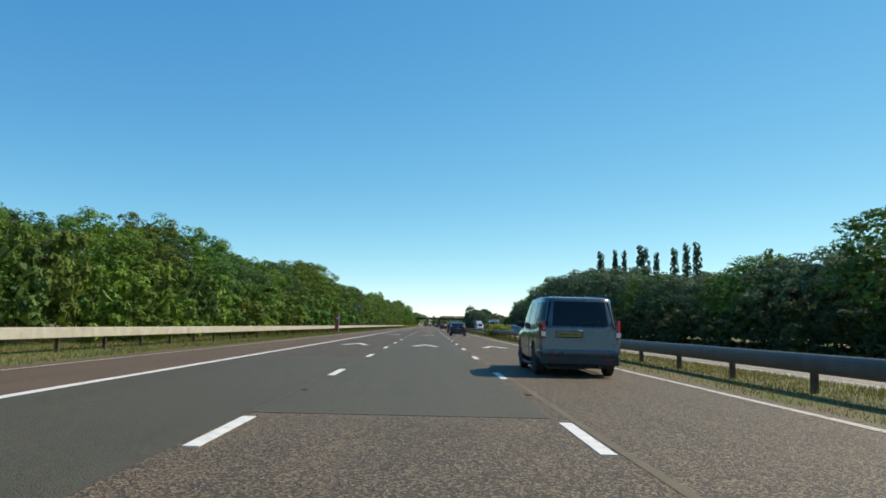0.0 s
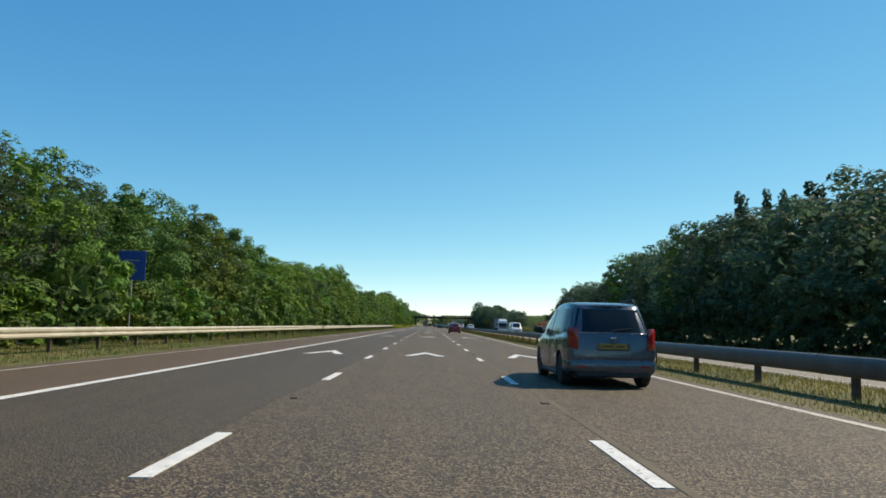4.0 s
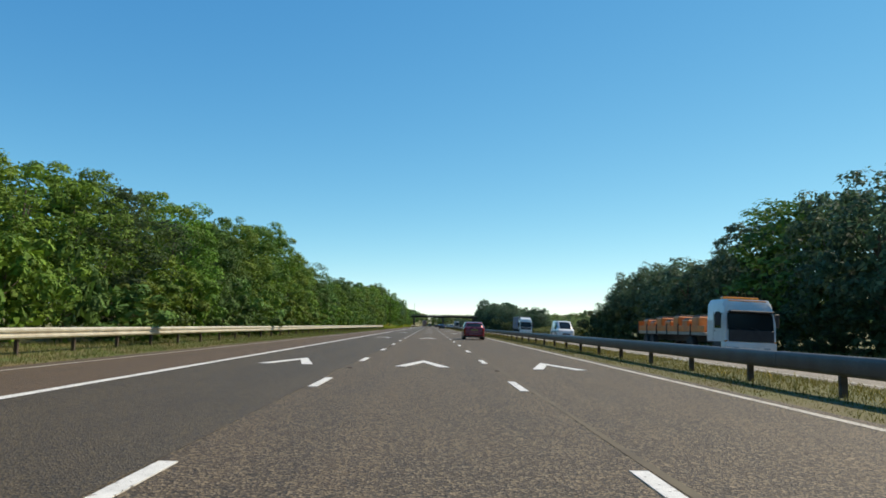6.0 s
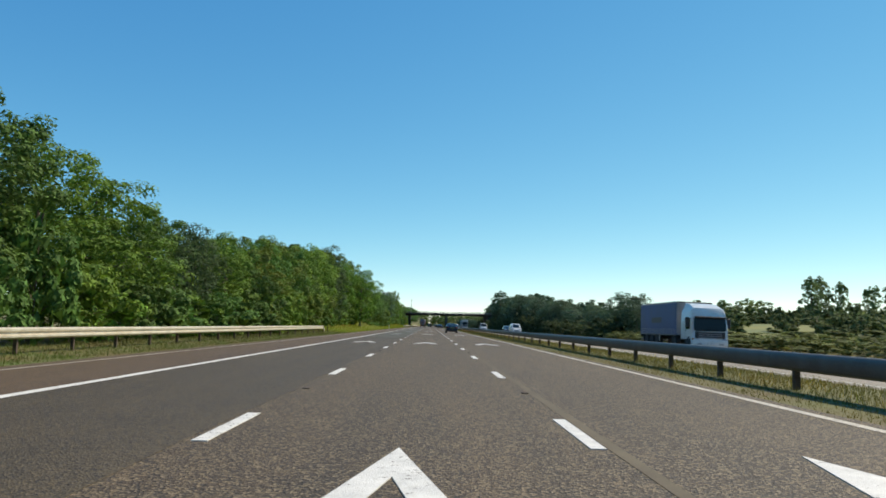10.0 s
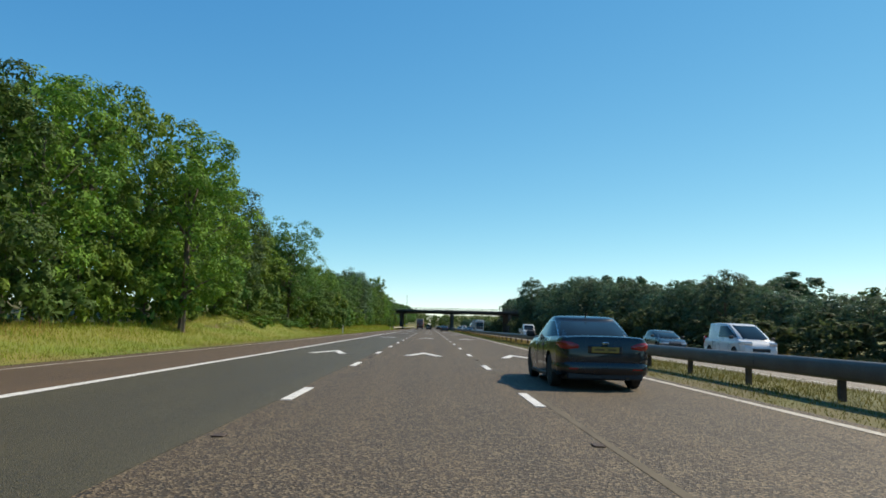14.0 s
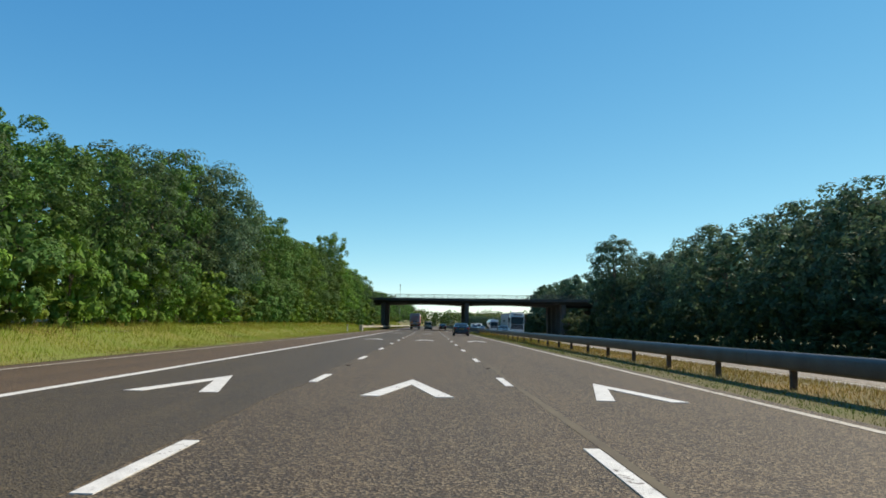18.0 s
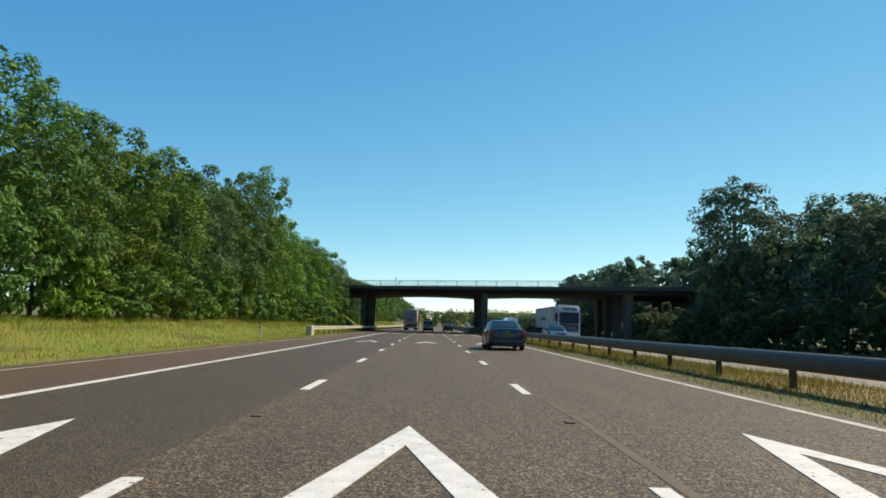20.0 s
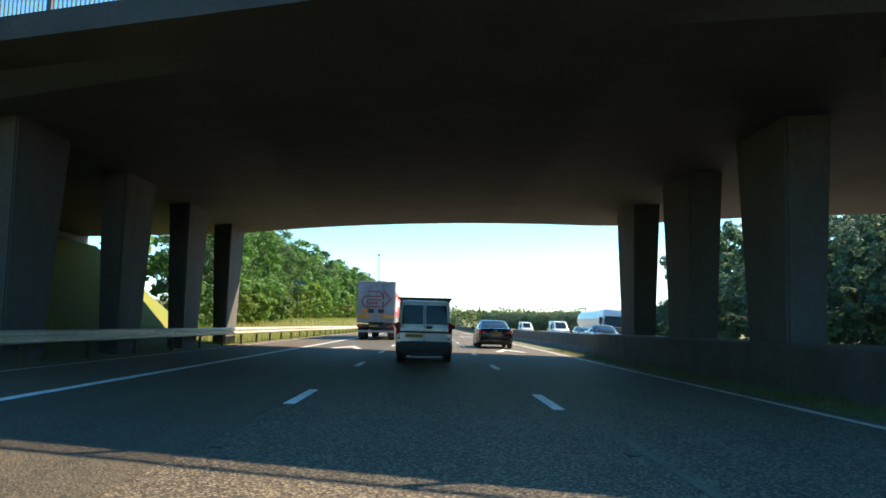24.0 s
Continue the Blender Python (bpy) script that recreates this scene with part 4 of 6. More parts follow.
while y < 760:
    if not 578 < y < 608:
        x = -13.2 if y < 322 else -14.6
        spots.append((x + float(rng.uniform(-0.5, 0.5)), y, float(rng.uniform(2.2, 4.6)), float(rng.uniform(0.85, 1.25))))
    y += float(rng.uniform(2.3, 3.4))
spots += [(-12.8, 556, 3.2, 1.0), (-13.2, 560, 3.8, 1.1), (-12.6, 564, 3.4, 1.0), (-12.9, 567.5, 4.2, 1.1), (-12.4, 571, 3.4, 1.0), (-12.8, 574, 3.6, 1.0)]
plant(spots, bush_kinds, 3)

# right wood beyond the opposite carriageway
RIGHT_TOP = [(30, 10), (50, 10.1), (54, 7.6), (68, 8.5), (73, 7.1), (80, 7.5), (90, 8.3), (104, 8.6), (114, 10), (126, 11), (134, 12.1), (150, 13), (182, 13), (187, 11.7), (198, 12.9), (206, 12.2),
             (211, 9.8), (222, 9.2), (236, 9.9), (254, 9.5), (260, 6.4), (266, 4.2), (270, 3.4)]
RIGHT_TOP_2 = [(336, 3.6), (343, 6.6), (350, 6.8), (355, 4.4), (366, 4.6), (373, 6.4), (378, 4.0), (388, 4.6), (397, 6.0), (403, 7.8), (411, 7.1), (426, 6.6), (433, 8.6), (439, 9.2), (445, 8.9), (452, 10.2),
               (466, 11.1), (480, 11.6), (502, 11.9), (511, 11), (517, 10.7), (523, 11.1), (528, 11.8), (533, 12.0), (542, 10.8), (549, 8.6), (552, 8.2), (562, 9.3), (572, 10.4), (592, 9.6), (610, 10.4),
               (632, 10), (640, 8.5), (650, 5.5), (680, 4.5), (760, 5), (1000, 9)]
spots, behind = [], []
y = 32.0
while y < 1000:
    near_end = y < 300
    h = lower_level(RIGHT_TOP if near_end else RIGHT_TOP_2, y, 1.0) * float(rng.uniform(0.97, 1.06))
    wide = (0.3 * h + 0.7) * float(rng.uniform(0.9, 1.3))
    if y < 268 or y > 338:
        if not 556 < y < 600:
            spots.append((31 + float(rng.uniform(-1, 1)) + (2.0 if y > 505 else 0), y, h, wide / 3.0))
        if y < 665 and (near_end or y > 396):
            behind.append((37 + float(rng.uniform(-1, 1)), y + 2, h * (1.04 if y < 550 else 1.2) if y < 596 else 14.2, float(rng.uniform(1.1, 1.5)) * (0.75 + h / 40)))
    y += wide * float(rng.uniform(1.15, 1.6))
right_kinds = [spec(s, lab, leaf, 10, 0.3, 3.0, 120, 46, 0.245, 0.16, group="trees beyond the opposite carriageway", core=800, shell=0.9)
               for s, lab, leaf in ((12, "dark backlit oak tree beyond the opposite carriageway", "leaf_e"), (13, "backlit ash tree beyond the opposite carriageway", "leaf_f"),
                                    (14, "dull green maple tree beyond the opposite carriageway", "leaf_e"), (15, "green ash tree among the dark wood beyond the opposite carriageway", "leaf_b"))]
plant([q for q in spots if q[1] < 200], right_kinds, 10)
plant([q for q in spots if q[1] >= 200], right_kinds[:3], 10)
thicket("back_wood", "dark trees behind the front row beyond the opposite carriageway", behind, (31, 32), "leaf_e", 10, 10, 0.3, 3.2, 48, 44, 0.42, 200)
spots = []
y = 34.0
while y < 700:
    if not 566 < y < 596:
        open_land = 264 < y < 340
        spots.append((27.1 + float(rng.uniform(-0.5, 0.6)), y, float(rng.uniform(0.8, 1.2) if open_land else rng.uniform(1.8, 3.2) if 336 < y < 400 else rng.uniform(2.5, 5.0) if y < 640 else rng.uniform(1.5, 2.6)), float(rng.uniform(1.0, 1.5))))
        if open_land:
            spots.append((31 + float(rng.uniform(-1, 1)), y, float(rng.uniform(1.1, 1.6)), float(rng.uniform(1.2, 1.7))))
    y += float(rng.uniform(2.4, 3.6))
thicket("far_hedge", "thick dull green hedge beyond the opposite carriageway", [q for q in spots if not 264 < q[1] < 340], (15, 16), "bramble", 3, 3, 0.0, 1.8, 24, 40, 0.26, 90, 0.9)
thicket("open_scrub", "low pale green scrub beside the opposite carriageway before open land", [q for q in spots if 264 < q[1] < 340], (15, 16), "scrub", 3, 3, 0.0, 1.8, 24, 40, 0.26, 90, 0.9)
# slim poplars over the right wood
poplar = [spec(17, "slim dark poplar standing above the wood", "leaf_e", 20, 2.0, 1.5, 330, 14, 0.36, 0.2, group="poplars", name="poplar_tree", cone=0.45, core=400)]
spots = [(47, 200, 22.4, 1.0), (51, 200, 23, 0.7), (53.5, 200, 23, 0.7), (59, 201, 24.5, 1.6), (62.5, 200, 22.6, 0.75), (67.5, 200, 24, 0.95), (70.5, 199, 25.2, 0.95), (73.5, 199, 25.6, 1.0), (76, 162, 20, 1.0),]
plant(spots, poplar, 20)
plant([(90, 404, 11.5, 1.0), (94.5, 408, 12, 0.9), (98, 406, 10.6, 0.8), (105, 405, 9.6, 0.9), (112, 408, 10.2, 1.1), (118, 402, 9, 1.0)],
      [spec(41, "tall rounded grey-green poplar standing in open land", "willow", 10, 0.8, 2.3, 110, 30, 0.36, 0.16, group="open land poplars", name="poplar_tree", core=260)], 10)
spots = [(83, 418, 6.5, 1.2), (100, 425, 6, 1.2), (108, 395, 5, 1.2), (123, 410, 6, 1.4), (71, 425, 6.5, 1.2)]
for i in range(46):
    spots.append((float(rng.uniform(48, 170)), float(rng.uniform(430, 660)), float(rng.uniform(6, 11)), float(rng.uniform(1.0, 1.8))))
thicket("field_trees", "round field trees scattered over open land", spots, (18, 19), "willow", 10, 10, 0.6, 3.6, 44, 40, 0.5, 200)
spots = [(float(rng.uniform(40, 125)), float(rng.uniform(335, 455)), float(rng.uniform(1.6, 4.2)), float(rng.uniform(0.9, 1.8))) for i in range(30)]
spots += [(float(rng.uniform(62, 135)), float(rng.uniform(335, 455)), float(rng.uniform(1.8, 4.8)), float(rng.uniform(1.1, 2.2))) for i in range(110)]
thicket("field_bushes", "scattered bushes and small trees on the meadow", spots, (43, 44), "willow", 3, 3, 0.0, 1.7, 24, 46, 0.34, 120, 0.6)
# bush in the central reserve
plant([(7.6, 82.0, 1.42, 0.72), (8.3, 84.0, 1.5, 0.75), (7.3, 80.7, 0.9, 0.45), (8.4, 81.4, 1.2, 0.6)], [spec(20, "yellow-green elder bush in the central reserve", "elder", 3, 0.0, 1.7, 72, 110, 0.13, 0.04, group="reserve bushes", name="bush", category="bush", core=500)], 3)

for seed, x, y, h, s in ((63, -13.4, 398.6, 10.2, 1.06), (64, -13.6, 406.0, 5.2, 0.9), (65, -13.4, 412.5, 5.6, 0.9)):
    make_tree(seed, "open-crowned ash tree with bare limbs showing beside the road", "leaf_b", 10, 1.0, 3.0, 102, 92, 0.165, 0.15, stand(x, y, h, s, 10), "open ash trees by the bank", core=220)
spots = [(-12.9, 401.5, 4.0, 1.0), (-12.6, 408.5, 4.4, 1.15), (-12.8, 414, 4.8, 1.2), (-12.5, 419, 4.6, 1.2), (-12.7, 424.5, 4.4, 1.15), (-12.6, 430, 3.9, 1.1), (-13.0, 435, 3.6, 1.0)]
spots += [(float(rng.uniform(-13.4, -11.4)), float(rng.uniform(378, 400)), float(rng.uniform(0.5, 1.1)), float(rng.uniform(0.4, 0.75))) for i in range(14)]
plant(spots, bush_kinds, 3)
make_tree(61, "dark round-headed tree rising behind the wood", "leaf_e", 10, 1.0, 3.4, 96, 120, 0.17, 0.2, stand(-15.8, 474.3, 11.4, 1.15, 10), "", core=900)
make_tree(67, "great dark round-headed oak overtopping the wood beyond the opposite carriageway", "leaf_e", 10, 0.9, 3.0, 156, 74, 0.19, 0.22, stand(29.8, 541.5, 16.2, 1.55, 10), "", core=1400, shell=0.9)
make_tree(62, "thin half-bare tree with bare twigs showing", "leaf_f", 10, 2.0, 2.2, 42, 14, 0.2, 0.16, stand(30.2, 237, 10.6, 1.0, 10), "", core=20)

# distant woods as uneven banks of foliage
def far_wood(name, label, path, depth, top, leaf, size, count, seed):
    r = np.random.default_rng(seed)
    path = np.array(path, float)
    seg = r.integers(0, len(path) - 1, count)
    f = r.uniform(0, 1, count)[:, None]
    p = path[seg] * (1 - f) + path[seg + 1] * f
    p = p + r.normal(size=(count, 2)) * depth
    ht = np.array([top * (0.72 + 0.35 * bumpy(x, y, 0.05, seed) + 0.25 * bumpy(x, y, 0.17, seed)) for x, y in p])
    z = ht * r.uniform(0, 1, count) ** 0.55
    g = np.array([ground_height(x, y) for x, y in p])
    v, fc = leaves(np.column_stack([p, g + z]), size, r, None, 0.8)
    ob = new(name, np_mesh(name, v, fc, M[leaf]))
    return tagged(ob, label, "woodland", kind="stuff")


far_wood("far_wood", "distant green woodland where the road bends away", [(-60, 1010), (0, 1030), (60, 1020), (160, 980), (300, 940), (420, 900)], 7, 17, "leaf_b", 1.1, 22000, 3)
far_wood("far_wood", "distant dark woodland on the rising ground", [(260, 300), (300, 420), (330, 520), (360, 620), (380, 760), (420, 900)], 9, 10, "willow", 1.2, 20000, 5)
far_wood("far_wood", "dark tree belt across the fields", [(45, 640), (80, 680), (140, 700), (230, 690), (330, 640), (430, 560)], 6, 12, "leaf_b", 0.8, 22000, 8)
far_wood("far_wood", "broken belt of field trees behind the meadow", [(44, 470), (75, 478), (110, 470), (150, 462), (200, 440), (240, 420)], 4, 7.5, "willow", 0.6, 18000, 9)

# ---- grass ----
def blades(name, label, x0, x1, y0, y1, count, tall, mat, seed, clumpy=0.0):
    r = np.random.default_rng(seed)
    p = np.column_stack([r.uniform(x0, x1, count), r.uniform(y0, y1, count)])
    if clumpy:
        keep = np.array([bumpy(x, y, 0.35, seed) + r.uniform(-0.3, 0.3) > clumpy - 0.4 for x, y in p])
        p = p[keep]
    n = len(p)
    z = np.array([ground_height(x, y) - 0.01 for x, y in p])
    th = r.uniform(0, math.pi, n)
    h = tall * r.uniform(0.4, 1.25, n)
    wd = r.uniform(0.005, 0.013, n)
    lean = r.normal(size=(n, 2)) * (h * 0.35)[:, None]
    dx, dy = np.cos(th) * wd, np.sin(th) * wd
    v = np.stack([np.column_stack([p[:, 0] - dx, p[:, 1] - dy, z]), np.column_stack([p[:, 0] + dx, p[:, 1] + dy, z]),
                  np.column_stack([p[:, 0] + lean[:, 0], p[:, 1] + lean[:, 1], z + h])], 1).reshape(-1, 3)
    ob = new(name, np_mesh(name, v, np.arange(n * 3).reshape(n, 3), M[mat]))
    return tagged(ob, label, "grass", kind="stuff")


blades("verge_grass", "green grass with dry patches along the verge", -13.6, -9.3, 5, 322, 120000, 0.14, "verge", 21)
blades("bank_grass", "sunlit green grass on the roadside bank", -16.4, -9.6, 318, 576, 180000, 0.17, "grass", 22)
blades("bank_weeds", "tall weeds in loose clumps on the roadside bank", -16.4, -11.5, 318, 576, 30000, 0.5, "grass", 33, 0.55)
blades("bank_straw", "brown dead stems where the bank meets the wood", -14.4, -12.4, 330, 560, 16000, 0.42, "dry", 41, 0.55)
blades("bank_edge", "dry straw-coloured grass beside the hard shoulder", -9.9, -9.0, 318, 576, 16000, 0.09, "dry", 42, 0.4)
blades("verge_edge", "short dry grass and dirt beside the hard shoulder", -9.9, -8.8, 5, 576, 60000, 0.07, "verge", 34)
blades("verge_grass", "grass and weeds along the verge past the bridge", -16.0, -9.0, 596, 720, 26000, 0.35, "grass", 23)
blades("reserve_grass", "half-dry olive grass in the central reserve", 6.6, 9.45, 5, 372, 165000, 0.12, "dry_olive", 24)
blades("reserve_grass", "dry golden grass in the central reserve", 6.6, 9.45, 364, 575, 95000, 0.12, "dry", 29)
blades("reserve_stems", "loose clumps of tall straw in the central reserve", 6.8, 9.3, 5, 575, 40000, 0.17, "dry_olive", 35, 0.6)
blades("reserve_grass", "short olive grass at the edge of the fast lane", 5.85, 6.8, 5, 372, 80000, 0.07, "dry_olive", 25)
blades("reserve_grass", "short green grass at the edge of the fast lane", 5.85, 6.7, 364, 600, 52000, 0.075, "verge", 39)
blades("reserve_flowers", "yellow wildflowers in the central reserve", 6.9, 9.2, 5, 330, 9000, 0.2, "flower", 26, 0.6)
blades("reserve_weeds", "yellow-green weeds under the barrier before the bridge", 6.3, 9.2, 470, 540, 22000, 0.2, "verge", 36, 0.35)
blades("reserve_weeds", "rough yellow-green weeds at the foot of the concrete wall", 5.9, 7.0, 526, 578, 24000, 0.11, "verge", 37, 0.3)
blades("reserve_weeds", "tall weeds before the concrete wall", 6.3, 7.0, 526, 574, 3000, 0.26, "dry_olive", 38, 0.6)
blades("reserve_flowers", "yellow wildflowers under the barrier before the bridge", 6.4, 9.0, 470, 535, 4000, 0.4, "flower", 27, 0.5)
blades("far_verge_grass", "rough grass beyond the opposite carriageway", 25.2, 27.5, 30, 600, 14000, 0.4, "dry", 28)


# ---- vehicles ----
def loft(rings, closed_ends=True):
    """A skin over rings that have the same number of points."""
    bm = bmesh.new()
    v = [[bm.verts.new(p) for p in r] for r in rings]
    n = len(v[0])
    for a, b in zip(v, v[1:]):
        for j in range(n):
            bm.faces.new((a[j], a[(j + 1) % n], b[(j + 1) % n], b[j]))
    if closed_ends:
        bm.faces.new(v[0][::-1])
        bm.faces.new(v[-1])
    return bm


def panel(q, u0, u1, v0, v1, lift, bm=None):
    """A thin pane on the four-cornered face q (bottom-left, bottom-right, top-right, top-left), lifted off along its normal."""
    bm = bm or bmesh.new()
    a, b, c, d = [Vector(p) for p in q]
    nor = (b - a).cross(d - a).normalized()

    def at(u, v):
        return a * (1 - u) * (1 - v) + b * u * (1 - v) + c * u * v + d * (1 - u) * v
    k = 0.06
    loop = [(u0, v0 + k), (u0 + k, v0), (u1 - k, v0), (u1, v0 + k), (u1, v1 - k), (u1 - k, v1), (u0 + k, v1), (u0, v1 - k)]
    lo = [bm.verts.new(at(u, v) - nor * 0.03) for u, v in loop]
    hi = [bm.verts.new(at(u, v) + nor * lift) for u, v in loop]
    for j in range(8):
        bm.faces.new((lo[j], lo[(j + 1) % 8], hi[(j + 1) % 8], hi[j]))
    bm.faces.new(hi)
    bm.faces.new(lo[::-1])
    return bm


WHEELS = {}


def wheel(parent, x, y, r, width, spokes=5, steel=False):
    key = (round(r, 3), round(width, 3), spokes, steel)
    if key not in WHEELS:
        def lathe(prof, n=20):
            return loft([[(px, pr * math.cos(2 * math.pi * j / n), pr * math.sin(2 * math.pi * j / n)) for j in range(n)] for px, pr in prof])
        h = width / 2
        tyre = bm_mesh("tyre", lathe([(-h, r * 0.66), (-h, r * 0.9), (-h * 0.8, r), (h * 0.8, r), (h, r * 0.9), (h, r * 0.66)]), M["rubber"], 30)
        rim = lathe([(-h * 0.5, r * 0.64), (h * 0.94, r * 0.66), (h * 0.94, r * 0.58), (h * 0.4, r * 0.55), (h * 0.4, 0.02)])
        for s in range(spokes):
            a = 2 * math.pi * s / spokes
            b2 = box(h * 0.4, h * 0.88, -r * 0.07, r * 0.07, 0.0, r * 0.6)
            bmesh.ops.rotate(b2, verts=b2.verts[:], cent=(0, 0, 0), matrix=Matrix.Rotation(a, 3, "X"))
            me = bpy.data.meshes.new("spoke")
            b2.to_mesh(me)
            b2.free()
            rim.from_mesh(me)
            bpy.data.meshes.remove(me)
        WHEELS[key] = (tyre, bm_mesh("rim", rim, M["trailer_grey"] if steel else M["rim"], 30))
    t, rm = WHEELS[key]
    w = part("wheel", t, None, parent, at=pose(x, y, r, 0, 0, 0 if x > 0 else 180))
    part("rim", rm, None, w)
    return w


CARS = {
    # length, half width, height, belt height, wheel radius, wheel places, greenhouse y (rear base, rear top, front top, front base), top width, squareness, body stations (y, width, sill, top)
    "hatch": (4.3, 0.89, 1.44, 0.98, 0.32, (0.78, 3.4), (0.1, 0.6, 2.15, 3.3), 0.79, 4.6,
              ((0.0, 0.74, 0.42, 0.92), (0.03, 0.83, 0.34, 0.97), (0.1, 0.91, 0.28, 1.0), (0.3, 0.97, 0.24, 1.01), (0.8, 1.0, 0.22, 1.0), (1.6, 1.0, 0.2, 0.97), (3.0, 1.0, 0.2, 0.94), (3.6, 0.98, 0.2, 0.86), (4.05, 0.9, 0.24, 0.74), (4.22, 0.8, 0.28, 0.64), (4.3, 0.66, 0.36, 0.54))),
    "saloon": (4.75, 0.91, 1.42, 0.95, 0.33, (0.98, 3.8), (0.62, 1.6, 2.55, 3.55), 0.71, 3.8,
               ((0.0, 0.74, 0.46, 0.9), (0.03, 0.83, 0.36, 0.97), (0.1, 0.9, 0.3, 0.985), (0.3, 0.96, 0.25, 0.985), (0.9, 1.0, 0.22, 0.98), (2.0, 1.0, 0.2, 0.94), (3.3, 1.0, 0.2, 0.92), (4.0, 0.98, 0.2, 0.83), (4.5, 0.9, 0.24, 0.72), (4.67, 0.8, 0.28, 0.62), (4.75, 0.66, 0.36, 0.54))),
    "suv": (4.8, 0.96, 1.86, 1.12, 0.38, (0.98, 3.85), (0.05, 0.24, 2.95, 3.55), 0.83, 7.0,
            ((0.0, 0.9, 0.5, 1.08), (0.04, 0.95, 0.44, 1.13), (0.12, 0.98, 0.4, 1.14), (0.5, 1.0, 0.37, 1.14), (1.6, 1.0, 0.35, 1.12), (3.4, 1.0, 0.35, 1.1), (4.3, 0.98, 0.37, 1.0), (4.65, 0.94, 0.4, 0.93), (4.76, 0.88, 0.46, 0.84), (4.8, 0.8, 0.5, 0.74))),
    "mpv": (4.4, 0.89, 1.64, 1.0, 0.32, (0.78, 3.45), (0.08, 0.42, 2.4, 3.55), 0.76, 5.5,
            ((0.0, 0.82, 0.4, 0.94), (0.03, 0.89, 0.33, 1.0), (0.1, 0.94, 0.28, 1.02), (0.4, 0.99, 0.24, 1.02), (1.5, 1.0, 0.22, 0.99), (3.2, 1.0, 0.22, 0.96), (3.85, 0.97, 0.22, 0.84), (4.2, 0.9, 0.26, 0.72), (4.34, 0.8, 0.3, 0.64), (4.4, 0.68, 0.38, 0.56))),
    "small_van": (4.3, 0.84, 1.84, 0.98, 0.3, (0.7, 3.4), (0.03, 0.14, 2.6, 3.45), 0.9, 9.0,
                  ((0.0, 0.95, 0.4, 0.96), (0.04, 0.985, 0.32, 1.0), (0.5, 1.0, 0.26, 1.0), (1.6, 1.0, 0.24, 0.99), (3.1, 1.0, 0.24, 0.97), (3.8, 0.96, 0.24, 0.86), (4.15, 0.9, 0.28, 0.74), (4.26, 0.8, 0.32, 0.66), (4.3, 0.7, 0.38, 0.58))),
    "van": (5.2, 0.98, 2.05, 1.12, 0.34, (0.95, 4.2), (0.03, 0.14, 3.45, 4.66), 0.84, 6.0,
            ((0.0, 0.95, 0.42, 1.06), (0.04, 0.985, 0.34, 1.11), (0.6, 1.0, 0.28, 1.12), (2.2, 1.0, 0.26, 1.12), (4.0, 1.0, 0.26, 1.12), (4.55, 0.985, 0.26, 1.14), (4.85, 0.95, 0.28, 1.06), (5.02, 0.9, 0.3, 0.98), (5.14, 0.82, 0.34, 0.86), (5.2, 0.7, 0.4, 0.7))),
}
CARS["mid_van"] = (4.75, 0.93, 1.84, 1.06, 0.33, (0.85, 3.85), (0.03, 0.2, 2.7, 4.25), 0.82, 5.0,
                   ((0.0, 0.94, 0.4, 1.0), (0.04, 0.98, 0.32, 1.05), (0.6, 1.0, 0.26, 1.06), (2.2, 1.0, 0.24, 1.06), (3.6, 1.0, 0.24, 1.05), (4.1, 0.98, 0.24, 1.03), (4.4, 0.94, 0.26, 0.95), (4.58, 0.88, 0.3, 0.86), (4.7, 0.8, 0.34, 0.74), (4.75, 0.68, 0.42, 0.62)))
CARS["drop_side"] = (5.4, 0.96, 2.02, 1.1, 0.34, (1.1, 4.5), (2.85, 2.95, 3.75, 4.85), 0.82, 6.0,
                     ((0.0, 0.9, 0.45, 0.7), (0.1, 0.92, 0.42, 0.72), (2.7, 0.92, 0.4, 0.72), (2.84, 0.97, 0.3, 1.0), (2.9, 1.0, 0.26, 1.1), (4.2, 1.0, 0.26, 1.12), (4.75, 0.98, 0.26, 1.08), (5.05, 0.94, 0.28, 1.0), (5.25, 0.88, 0.32, 0.86), (5.4, 0.72, 0.4, 0.6)))
SIDE = ([0.0, 0.1, 0.38, 0.62, 0.8, 0.93, 1.0], [0.93, 0.97, 1.0, 0.998, 0.985, 0.965, 0.93])


def skin(name, grid, inset, mat, parent, label="", sharp=35):
    """A curved pane from a grid of points, with a skirt that sinks into the body behind it."""
    bm = bmesh.new()
    v = [[bm.verts.new(p) for p in row] for row in grid]
    for a, b in zip(v, v[1:]):
        for j in range(len(a) - 1):
            bm.faces.new((a[j], a[j + 1], b[j + 1], b[j]))
    edge = v[0] + [r[-1] for r in v[1:]] + v[-1][-2::-1] + [r[0] for r in v[-2:0:-1]]
    low = [bm.verts.new(e.co + Vector(inset)) for e in edge]
    for j in range(len(edge)):
        k = (j + 1) % len(edge)
        bm.faces.new((edge[j], edge[k], low[k], low[j]))
    return part(name, bm, mat, parent, label, sharp)


